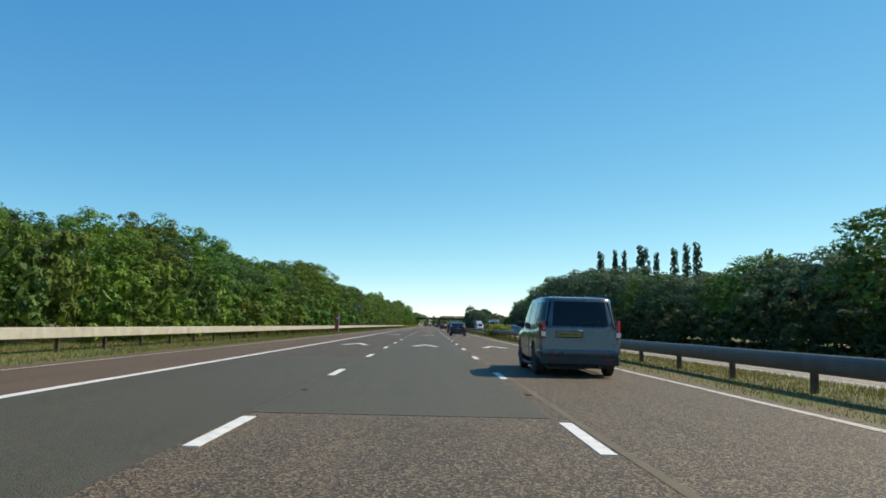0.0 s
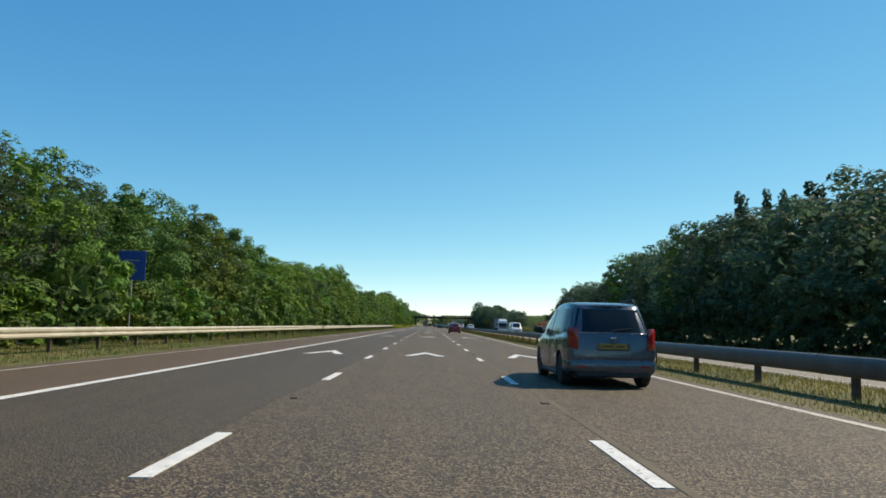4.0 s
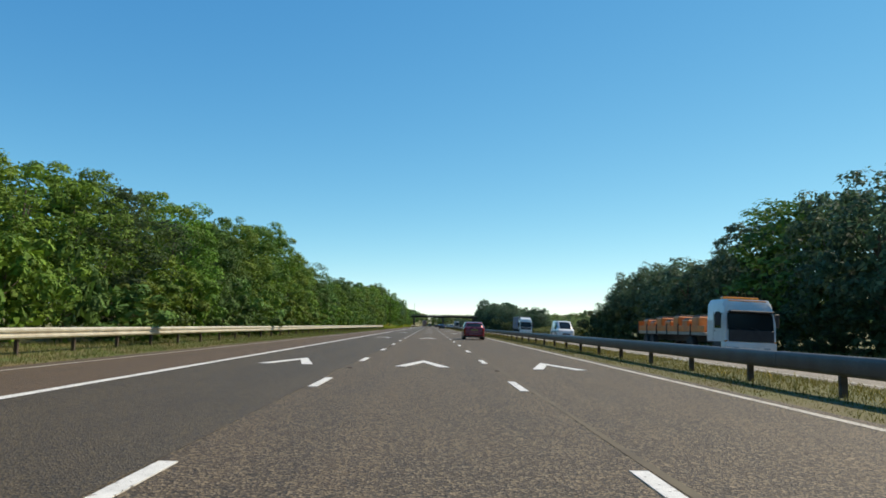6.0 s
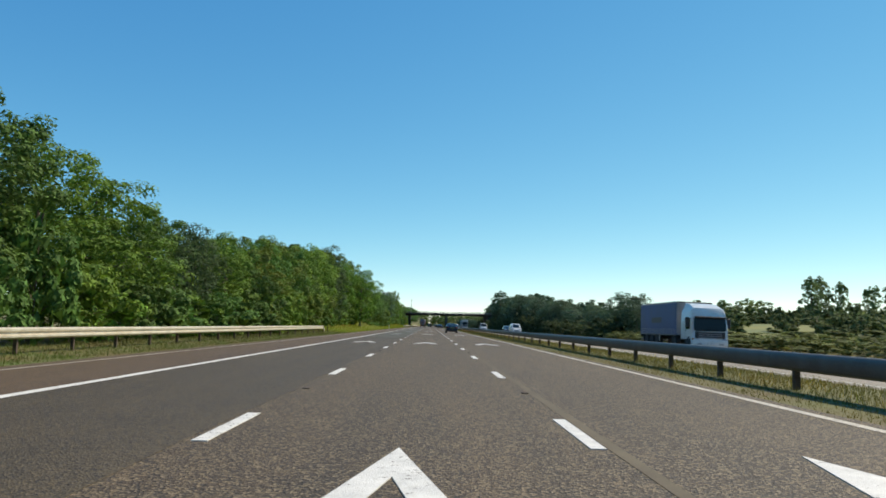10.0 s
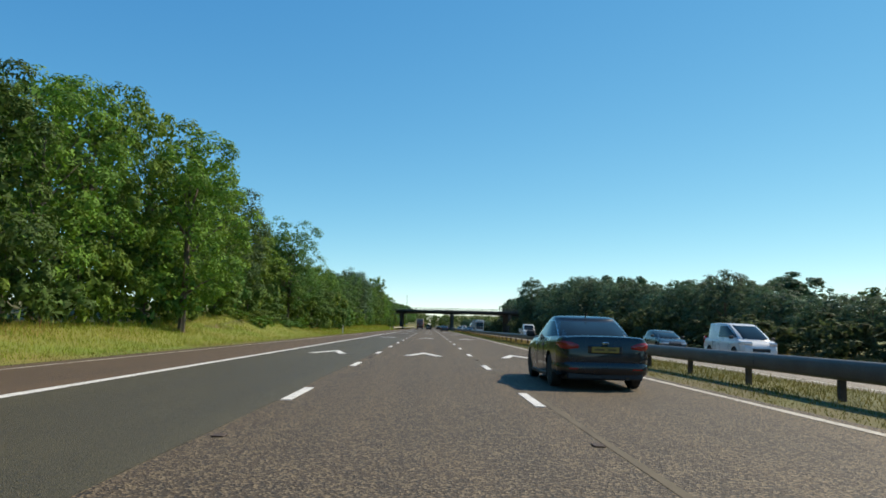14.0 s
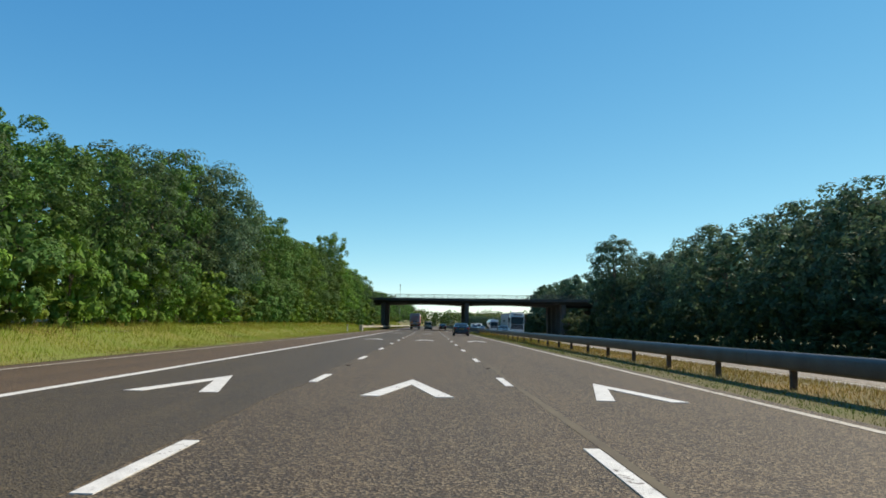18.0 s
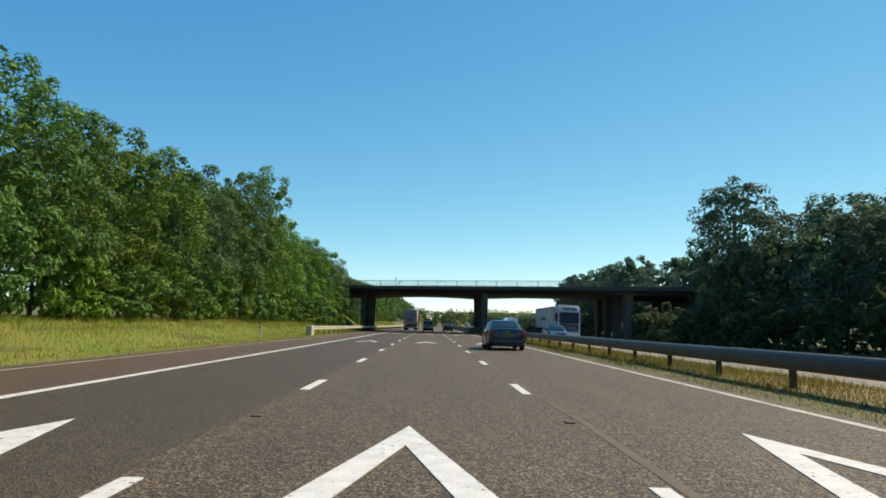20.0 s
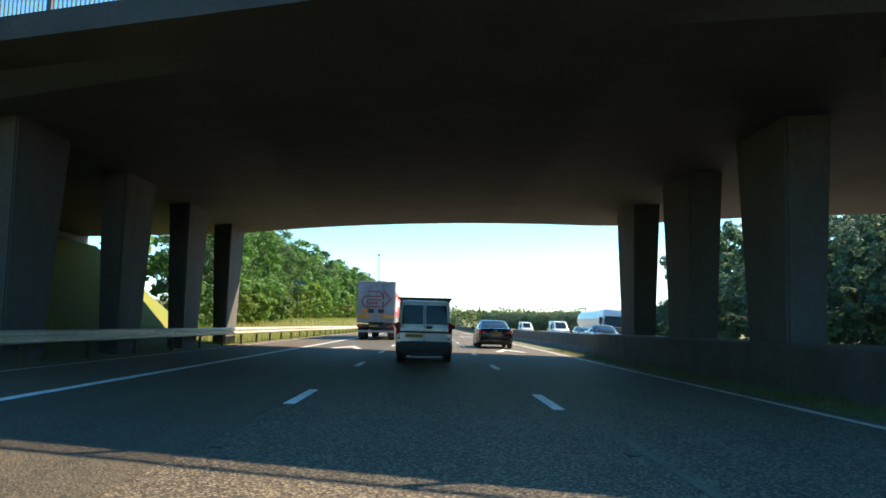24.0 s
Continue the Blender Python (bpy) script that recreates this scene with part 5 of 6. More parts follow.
def wrap(name, path, z0, z1, mat, parent, label="", thick=0.06, soft=0.03, taper=None):
    """A rounded band that follows a path in x, y round a corner of the body; taper lifts and lowers its edges along the path."""
    low, high = z0, z1
    rings = []
    n = len(path)
    for i, (x, y) in enumerate(path):
        ax, ay = path[max(0, i - 1)]
        bx, by = path[min(n - 1, i + 1)]
        d = Vector((bx - ax, by - ay, 0)).normalized()
        o = Vector((d.y, -d.x, 0))
        p = Vector((x, y, 0))
        if taper:
            z0, z1 = low + taper[i][0] * (high - low), high - taper[i][1] * (high - low)
        rings.append([p + o * k + Vector((0, 0, z)) for k, z in ((-thick, z0), (-soft * 0.5, z0), (0, z0 + soft), (0, z1 - soft), (-soft * 0.5, z1), (-thick, z1))])
    return part(name, loft(rings), mat, parent, label, 40)


def car(name, label, style, paint, at, category="car", trim="black", rims=5):
    length, w, height, belt, r, axles, gh, topw, square, stations = CARS[style]
    style = "van" if style in ("mid_van", "drop_side") else style
    c = thing(name, label, category, at)
    st = np.array(stations)
    ys = np.unique(np.concatenate([st[:, 0], np.linspace(0.15, length - 0.15, 30)] + [a + r * 1.13 * np.sin(np.linspace(-1.57, 1.57, 15)) for a in axles]))

    def wide(y):
        return w * float(np.interp(y, st[:, 0], st[:, 1]))

    rings = []
    for y in ys:
        f, sill, zt = wide(y), float(np.interp(y, st[:, 0], st[:, 2])), float(np.interp(y, st[:, 0], st[:, 3]))
        z0 = sill
        for a in axles:
            if abs(y - a) < r * 1.13:
                z0 = max(z0, r + math.sqrt((r * 1.13) ** 2 - (y - a) ** 2))
        z0 = min(z0, zt - 0.12)
        half = [(0.0, z0), (f * 0.8, z0)]
        for u in SIDE[0]:
            z = max(sill + (zt - sill) * u, z0 + 0.004 * len(half))
            half.append((f * float(np.interp((z - sill) / (zt - sill), *SIDE)), min(z, zt)))
        half += [(f * 0.84, zt + 0.016), (f * 0.5, zt + 0.03), (0.0, zt + 0.035)]
        lean = 0.1 if style in ("hatch", "mpv") else 0.05
        rake = [lean * max(0, z - 0.6) * max(0, 1 - y / 0.5) - lean * 0.4 * max(0, z - 0.5) * max(0, 1 - (length - y) / 0.6) for x, z in half]
        full = [(x, y + k, z) for (x, z), k in zip(half, rake)]
        rings.append(full + [(-x, yy, z) for x, yy, z in full[-2:0:-1]])
    part("body", loft(rings), paint, c, "", 30)
    # cabin
    y0, t0, t1, y1 = gh
    arch = {"hatch": 0.075, "saloon": 0.05, "mpv": 0.06, "suv": 0.03}.get(style, 0.02)
    bw, tw = w * (0.985 if style == "suv" else 0.965 if style in ("van", "small_van", "hatch") else 0.95), w * topw
    ra, rb = belt - 0.04, height

    def girth(v):
        k = v ** 1.25
        return y0 + (t0 - y0) * k, y1 - (y1 - t1) * k, bw + (tw - bw) * v ** 1.15, ra + (rb - 0.05 - ra) * v

    def on_side(y, v, s, lift):
        a, b, hw, z = girth(v)
        q = min(1.0, abs((y - (a + b) / 2) / ((b - a) / 2)))
        return (s * (hw * (1 - q ** square) ** (1 / square) + lift), y, z - arch * v ** 2 * q ** 2)

    def on_end(x, v, end, lift):
        a, b, hw, z = girth(v)
        q = min(1.0, abs(x))
        far = (1 - q ** square) ** (1 / square)
        return (x * hw, (a + b) / 2 + end * ((b - a) / 2 * far + lift), z + lift * 0.4 - arch * v ** 2 * far ** 2)

    rings = []
    for v, k, dz in [(i / 8, 1.0, 0.0) for i in range(9)] + [(1.0, 0.975, 0.016), (1.0, 0.93, 0.03), (1.0, 0.8, 0.042), (1.0, 0.55, 0.05), (1.0, 0.2, 0.052)]:
        a, b, hw, z = girth(v)
        ring = []
        for j in range(48):
            t = 2 * math.pi * j / 48
            cx, cy = math.cos(t), math.sin(t)
            p = 2 / square
            ring.append((k * hw * math.copysign(abs(cx) ** p, cx), (a + b) / 2 + k * (b - a) / 2 * math.copysign(abs(cy) ** p, cy), z + dz - arch * v ** 2 * k * k * abs(cy) ** (2 * p)))
        rings.append(ring)
    part("cabin", loft(rings), paint, c, "", 50)
    vs = np.linspace(0.14, 0.88, 5)
    if style == "small_van":
        for u0, u1 in ((-0.84, -0.05), (0.05, 0.84)):
            skin("rear_window", [[on_end(x, v, -1, 0.012) for x in np.linspace(u0, u1, 5)] for v in np.linspace(0.2, 0.88, 5)], (0, 0.05, 0), M["glass"], c, "dark rear door window")
        part("door_seam", box(-0.008, 0.008, -0.022, 0.06, 0.45, 1.75), M["black"], c)
        part("trim_strip", box(-0.7, 0.72, -0.03, 0.03, 0.86, 0.92, 0.008), M["black"], c, "dark strip across the rear doors")
        part("door_handle", box(0.05, 0.24, -0.045, 0.03, 0.99, 1.08, 0.02), M["black"], c)
    else:
        low, hi_v, span = (0.3, 0.86, 0.84) if style == "van" else (0.24, 0.93, 0.86) if style == "hatch" else (0.1, 0.9, 0.84)
        glass_mat = M["glass"]
        skin("rear_window", [[on_end(x, v, -1, 0.01) for x in np.linspace(-span, span, 9)] for v in np.linspace(low, hi_v, 7)], (0, 0.05, -0.03), glass_mat, c, "dark tinted rear window")
        if style in ("hatch", "mpv", "suv"):
            a, b = Vector(on_end(0.0, 0.16, -1, 0.03)), Vector(on_end(0.5, 0.24, -1, 0.03))
            part("rear_wiper", tube([tuple(a), tuple(b)], [0.012, 0.008], 5), M["black"], c)
    skin("windscreen", [[on_end(x, v, 1, 0.01) for x in np.linspace(-0.88, 0.88, 9)] for v in np.linspace(0.08, 0.92, 7)], (0, -0.05, -0.03), M["glass"], c, "dark windscreen")
    pillar = (t0 + y1) / 2 - 0.1
    for s in (-1, 1):
        def pane(nm, cut0, cut1, lift, mat, grow=0.0, lab=""):
            rows = []
            for v in np.linspace(0.14 - grow * 0.5, 0.87 + grow * 0.4, 6):
                a, b, hw, z = girth(v)
                lo_y = a + cut0 if cut0 < 0.6 else cut0
                hi_y = b + cut1 if cut1 < 0 else cut1
                rows.append([on_side(y, v, s, lift) for y in np.linspace(lo_y - grow * 0.25, hi_y + grow * 0.3, 7)])
            skin(nm, rows, (-s * 0.04, 0, 0), mat, c, lab)
        edge = 0.2 if style != "saloon" else 0.26
        if style in ("van", "small_van"):
            pane("side_window", t1 - 0.75, -0.3, 0.009, M["glass"])
        elif style == "suv":
            pane("side_window", 0.12, 0.95, 0.009, M["glass"])
            pane("side_window", 1.02, 1.98, 0.009, M["glass"])
            pane("side_window", 2.05, -0.24, 0.009, M["glass"])
        else:
            if trim == "chrome":
                pane("window_trim", edge, -0.2, 0.004, M["chrome"], 0.07, "bright window surround")
            pane("side_window", edge, pillar - 0.03, 0.009, M["glass"])
            pane("side_window", pillar + 0.03, -0.2, 0.009, M["glass"])
        for y in axles:
            bm = bmesh.new()
            n, big = 14, r * 1.12
            ring = [[bm.verts.new((s * px, y + big * math.cos(a), r + big * math.sin(a))) for a in np.linspace(-0.25, math.pi + 0.25, n)] for px in (w * 0.5, w * 0.975)]
            for j in range(n - 1):
                bm.faces.new((ring[0][j], ring[0][j + 1], ring[1][j + 1], ring[1][j]))
            bm.faces.new(ring[0])
            part("wheel_arch", bm, M["black"], c)
            wheel(c, s * (w - 0.13), y, r, 0.21, rims)
        my = y1 - 0.5
        part("wing_mirror", box(s * w + (-0.03 if s > 0 else -0.17), s * w + (0.17 if s > 0 else 0.03), my - 0.07, my + 0.06, belt, belt + 0.14, 0.04, 3), paint if trim == "paint" else M["black"], c, "", 40)
        for y in (pillar - 0.85, pillar + 0.02):
            part("door_seam", box(s * w - 0.004, s * w + 0.003, y - 0.005, y + 0.005, 0.36, belt - 0.1), M["black"], c)
            part("door_handle", box(s * w * 0.985 - 0.015, s * w * 0.985 + 0.02, y + 0.08, y + 0.26, belt - 0.17, belt - 0.135, 0.008), M["chrome"] if trim == "chrome" else paint, c)
        part("sill", box(s * w * 0.95 - 0.03, s * w * 0.95 + 0.03, axles[0] + r * 1.15, axles[1] - r * 1.15, 0.17, 0.26, 0.02), M["black"], c)
        # lamps follow the rear corner
        corner = [(s * wide(y) * k + s * 0.006, y - d) for y, k, d in ((0.34, 1.0, 0.0), (0.2, 1.0, 0.0), (0.1, 1.0, 0.003), (0.03, 1.0, 0.01))]
        if style in ("suv", "mpv", "van", "small_van"):
            za, zb, reach = (0.86, 1.28, 0.84) if style == "suv" else (0.72, 1.12, 0.74) if style == "mpv" else (0.68, 1.16, 0.84)
            path = [(s * (wide(0.12) - 0.004), 0.16), (s * (wide(0.05) - 0.002), 0.05), (s * w * (reach + 0.06), -0.014), (s * w * reach, -0.02)]
        else:
            za, zb = (belt - 0.19, belt - 0.045) if style == "saloon" else (belt - 0.25, belt - 0.055)
            reach = 0.54 if style == "saloon" else 0.64
            path = corner + [(s * w * 0.74, -0.012), (s * w * (0.74 + reach) / 2, -0.016), (s * w * reach, -0.016)]
            if style == "hatch":
                path = [(x, y + 0.03) for x, y in path]
        taper = [(0.0, 0.0)] * len(path)
        if style == "hatch":
            taper = [(0.55, 0.1), (0.3, 0.02), (0.1, 0.0), (0.0, 0.0), (0.05, 0.0), (0.3, 0.08), (0.6, 0.2)]
        elif style == "saloon":
            taper = [(0.5, 0.05), (0.25, 0.0), (0.1, 0.0), (0.0, 0.0), (0.0, 0.05), (0.1, 0.2), (0.2, 0.45)]
        if s > 0:
            path, taper = path[::-1], taper[::-1]
        lamp_ob = wrap("tail_lamp", path, za, zb, M["tail"], c, "red tail lamp", 0.08, 0.03, taper)
        if style in ("suv", "van", "small_van"):
            part("indicator", box(s * w * (reach + 0.05) - 0.05, s * w * (reach + 0.05) + 0.05, -0.03, 0.0, za + 0.05, za + 0.16, 0.004), M["lens"], lamp_ob)
        top = 0.98 if style in ("suv", "van") else 0.73
        fy = length
        path = [(s * (wide(fy - q) + 0.006), fy - q) for q in (0.45, 0.3, 0.18, 0.08)] + [(s * w * 0.56, fy - 0.02), (s * w * 0.46, fy - 0.005)]
        wrap("headlamp", path if s > 0 else path[::-1], top - 0.17, top - 0.03, M["lens"], c, "clear headlamp", 0.12, 0.03)
    bumper_top = 0.62 if style in ("suv", "small_van", "van") else 0.52
    rear = [(-wide(y) - 0.008, y) for y in (axles[0] - r * 1.14, 0.25, 0.1)] + [(-wide(0.03) * 0.985, 0.0), (-w * 0.7, -0.035), (-w * 0.35, -0.05), (0, -0.055)]
    rear = rear + [(-x, y) for x, y in rear[-2::-1]]
    wrap("rear_bumper", rear, 0.5 if style == "suv" else 0.3, bumper_top, M["black"] if style == "small_van" else paint, c, "dark plastic rear bumper" if style == "small_van" else "", 0.1, 0.05)
    part("valance", box(-w * (0.92 if style == "suv" else 0.78), w * (0.92 if style == "suv" else 0.78), -0.02, 0.3, 0.27 if style == "suv" else 0.2, 0.52 if style == "suv" else 0.34, 0.03), M["black"], c, "dark lower bumper")
    nose = [(wide(length - q) + 0.006, length - q) for q in (length - axles[1] - r * 1.14, 0.2, 0.08)] + [(w * 0.6, length + 0.015), (0, length + 0.03)]
    wrap("front_bumper", nose + [(-x, y) for x, y in nose[-2::-1]], 0.25, 0.48, paint, c, "", 0.1, 0.05)
    part("grille", box(-w * 0.45, w * 0.45, length - 0.2, length + 0.02, 0.5, 0.66, 0.03, 2), M["black"], c)
    zp = {"hatch": 0.78, "saloon": 0.76, "suv": 0.96}.get(style, 0.78)
    if style in ("hatch", "saloon", "mpv", "suv"):
        part("plate_recess", box((-0.58 if style == "suv" else -w * 0.36), (0.06 if style == "suv" else w * 0.36), -0.008, 0.1, zp - 0.08, zp + 0.08, 0.02), paint, c)
        part("boot_seam", box(-w * 0.74, w * 0.74, -0.012, 0.1, 0.553, 0.562), M["black"], c)
        for s in (-1, 1):
            part("bumper_reflector", box(s * w * 0.66 - 0.09, s * w * 0.66 + 0.09, -0.052, -0.02, 0.39, 0.42), M["tail"], c)
    for nm, y, z, mat in (("rear_plate", -0.02 if style != "small_van" else -0.03, zp, "plate"), ("front_plate", length + 0.036, 0.36, "plate_white")):
        x0 = -0.3 if nm == "rear_plate" and style == "small_van" else -0.26 if nm == "rear_plate" and style == "suv" else 0.0
        p = part(nm, box(x0 - 0.26, x0 + 0.26, y - 0.006, y + (0.05 if nm == "rear_plate" else 0.0), z - 0.055, z + 0.055, 0.005), M[mat], c, "yellow rear plate" if mat == "plate" else "white front plate")
        sgn = -1 if nm == "rear_plate" else 1
        for a, b in ((-0.21, -0.02), (0.05, 0.2)):
            yy = y - 0.006 if sgn < 0 else y
            part("plate_bar", box(x0 + a, x0 + b, min(yy, yy + sgn * 0.003), max(yy, yy + sgn * 0.003), z - 0.018, z + 0.018), M["plate_ink"] if sgn < 0 else M["bar"], p)
    part("badge", box(-0.06, 0.06, -0.03, 0.06, belt - 0.09, belt - 0.045, 0.012), M["chrome"], c)
    part("exhaust", tube([(w * 0.45, -0.04, 0.24), (w * 0.45, 0.25, 0.24)], [0.035, 0.035], 8), M["post"], c)
    part("underbody", box(-w * 0.78, w * 0.78, 0.25, length - 0.3, 0.19, 0.34), M["black"], c)
    if style in ("suv", "mpv"):
        for s in (-1, 1):
            part("roof_rail", tube([(s * tw * 0.9, t0 + 0.3, rb - 0.02), (s * tw * 0.9, t0 + 0.5, rb + 0.05), (s * tw * 0.9, t1 - 0.5, rb + 0.05), (s * tw * 0.9, t1 - 0.3, rb - 0.02)], [0.02] * 4, 6), M["black"], c)
    if style == "small_van":
        for y in (0.25, 1.3, 2.3):
            part("roof_bar", box(-tw - 0.05, tw + 0.05, y - 0.03, y + 0.03, rb + 0.02, rb + 0.07, 0.012), M["black"], c, "black roof bar")
        for s in (-1, 1):
            for y in (0.25, 1.3, 2.3):
                part("bar_foot", box(s * tw * 0.92 - 0.03, s * tw * 0.92 + 0.03, y - 0.04, y + 0.04, rb - 0.07, rb + 0.03), M["black"], c)
    if style in ("hatch", "saloon", "mpv"):
        part("aerial", tube([(0, t0 + 0.18, rb - 0.01), (0, t0 + 0.05, rb + 0.08)], [0.02, 0.006], 5), M["black"], c)
    if style in ("hatch", "mpv"):
        lip = [(-tw * 0.86, t0 + 0.14), (-tw * 0.7, t0 + 0.04), (-tw * 0.35, t0 - 0.02), (0, t0 - 0.035)]
        sag = [(-1.2, 1.2), (-0.5, 0.5), (-0.1, 0.1), (0.0, 0.0)]
        wrap("spoiler", lip + [(-x, y) for x, y in lip[-2::-1]], rb - 0.05 - arch, rb - 0.012 - arch, paint, c, "", 0.2, 0.012, sag + sag[-2::-1])
    return c


NAVY, SILVER, GREYM, REDM = car_paint("navy_black_paint", (0.008, 0.009, 0.013)), car_paint("silver_paint", (0.1, 0.112, 0.125), 0.35), car_paint("grey_metallic_paint", (0.022, 0.03, 0.042), 0.4), car_paint("red_paint", (0.24, 0.008, 0.012))
BLACKM, WHITEP, DARKM = car_paint("black_paint", (0.012, 0.014, 0.018)), car_paint("white_car_paint", (0.72, 0.72, 0.71), 0.0), car_paint("dark_grey_paint", (0.04, 0.045, 0.05), 0.4)


def ahead(x, y, a=0.0):
    return pose(x, y, 0.0, 0, 0, a)


def oncoming(x, y):
    return pose(x, y, -CROSSFALL * (x - 9.5), 0, math.degrees(math.atan(CROSSFALL)), 0) @ pose(0, 0, 0, 0, 0, 180)


car("sport_utility_car", "silver grey boxy four-wheel-drive car with dark windows", "suv", SILVER, ahead(3.66, 16.6, -0.6), trim="chrome")
car("people_carrier", "silver people carrier in the fast lane", "mpv", SILVER, ahead(3.6, 105.0))
car("hatchback_car", "glossy navy-black hatchback with yellow rear plate", "hatch", NAVY, ahead(3.28, 79.1))
car("hatchback_car", "glossy red hatchback with dark rear window", "hatch", REDM, ahead(3.72, 196.4))
car("saloon_car", "glossy black saloon with red tail lamps", "saloon", BLACKM, ahead(3.5, 342.6), trim="chrome")
car("saloon_car", "dark grey metallic saloon with bright window trim", "saloon", GREYM, ahead(3.8, 505.3), trim="chrome")
car("small_van", "small white panel van with roof bars and dark bumper", "small_van", WHITEP, ahead(-0.12, 585.0), "van")

car("saloon_car", "dark saloon in the fast lane past the bridge", "saloon", BLACKM, ahead(3.35, 600.0), trim="chrome")

# oncoming traffic
car("saloon_car", "white saloon on the opposite carriageway", "saloon", WHITEP, oncoming(11.7, 81.0))
car("estate_car", "dark blue-grey car on the opposite carriageway", "mpv", GREYM, oncoming(15.3, 103.0))
car("hatchback_car", "black car on the opposite carriageway", "hatch", BLACKM, oncoming(11.6, 100.0))
car("panel_van", "white panel van on the opposite carriageway", "van", WHITEP, oncoming(15.3, 224.0), "van")
car("panel_van", "clean white panel van with dark windscreen on the opposite carriageway", "mid_van", WHITEP, oncoming(15.5, 367.2), "van")
car("hatchback_car", "dark grey car following a white van", "hatch", DARKM, oncoming(15.3, 378.0))
c = car("drop_side_truck", "small white drop-side truck with an empty bed on the opposite carriageway", "drop_side", WHITEP, oncoming(15.3, 444.5), "truck")
part("bed_floor", box(-0.98, 0.98, -0.03, 2.72, 0.8, 0.88, 0.02), M["grey_steel"], c)
for s in (-1, 1):
    part("side_board", box(s * 0.98 - 0.02, s * 0.98 + 0.02, 0.03, 2.7, 0.88, 1.28, 0.01), M["white"], c)
    for y in (0.06, 1.35, 2.66):
        part("stanchion", box(s * 1.005 - 0.02, s * 1.005 + 0.02, y - 0.035, y + 0.035, 0.8, 1.31, 0.008), M["grey_steel"], c)
part("tail_board", box(-0.97, 0.97, -0.05, -0.01, 0.88, 1.28, 0.01), M["white"], c)
part("head_board", box(-0.95, 0.95, 2.71, 2.76, 0.88, 1.5, 0.01), M["grey_steel"], c, "steel headboard behind the cab")
car("panel_van", "white van beyond the bridge on the opposite carriageway", "van", WHITEP, oncoming(15.3, 653.0), "van")
car("saloon_car", "dark saloon behind the concrete wall before the bridge", "saloon", BLACKM, oncoming(11.7, 540.5))
car("saloon_car", "dark car beyond the bridge beside the reserve wall", "saloon", DARKM, oncoming(11.7, 615.0))
car("hatchback_car", "pale hatchback beyond the bridge", "hatch", SILVER, oncoming(15.3, 638.0))
car("panel_van", "tall white van among distant oncoming traffic", "van", WHITEP, oncoming(15.3, 683.0), "van")
car("saloon_car", "dark car among distant traffic past the bridge", "saloon", BLACKM, ahead(0.2, 668.0))
car("hatchback_car", "silver car among distant traffic past the bridge", "hatch", SILVER, oncoming(11.7, 700.0))


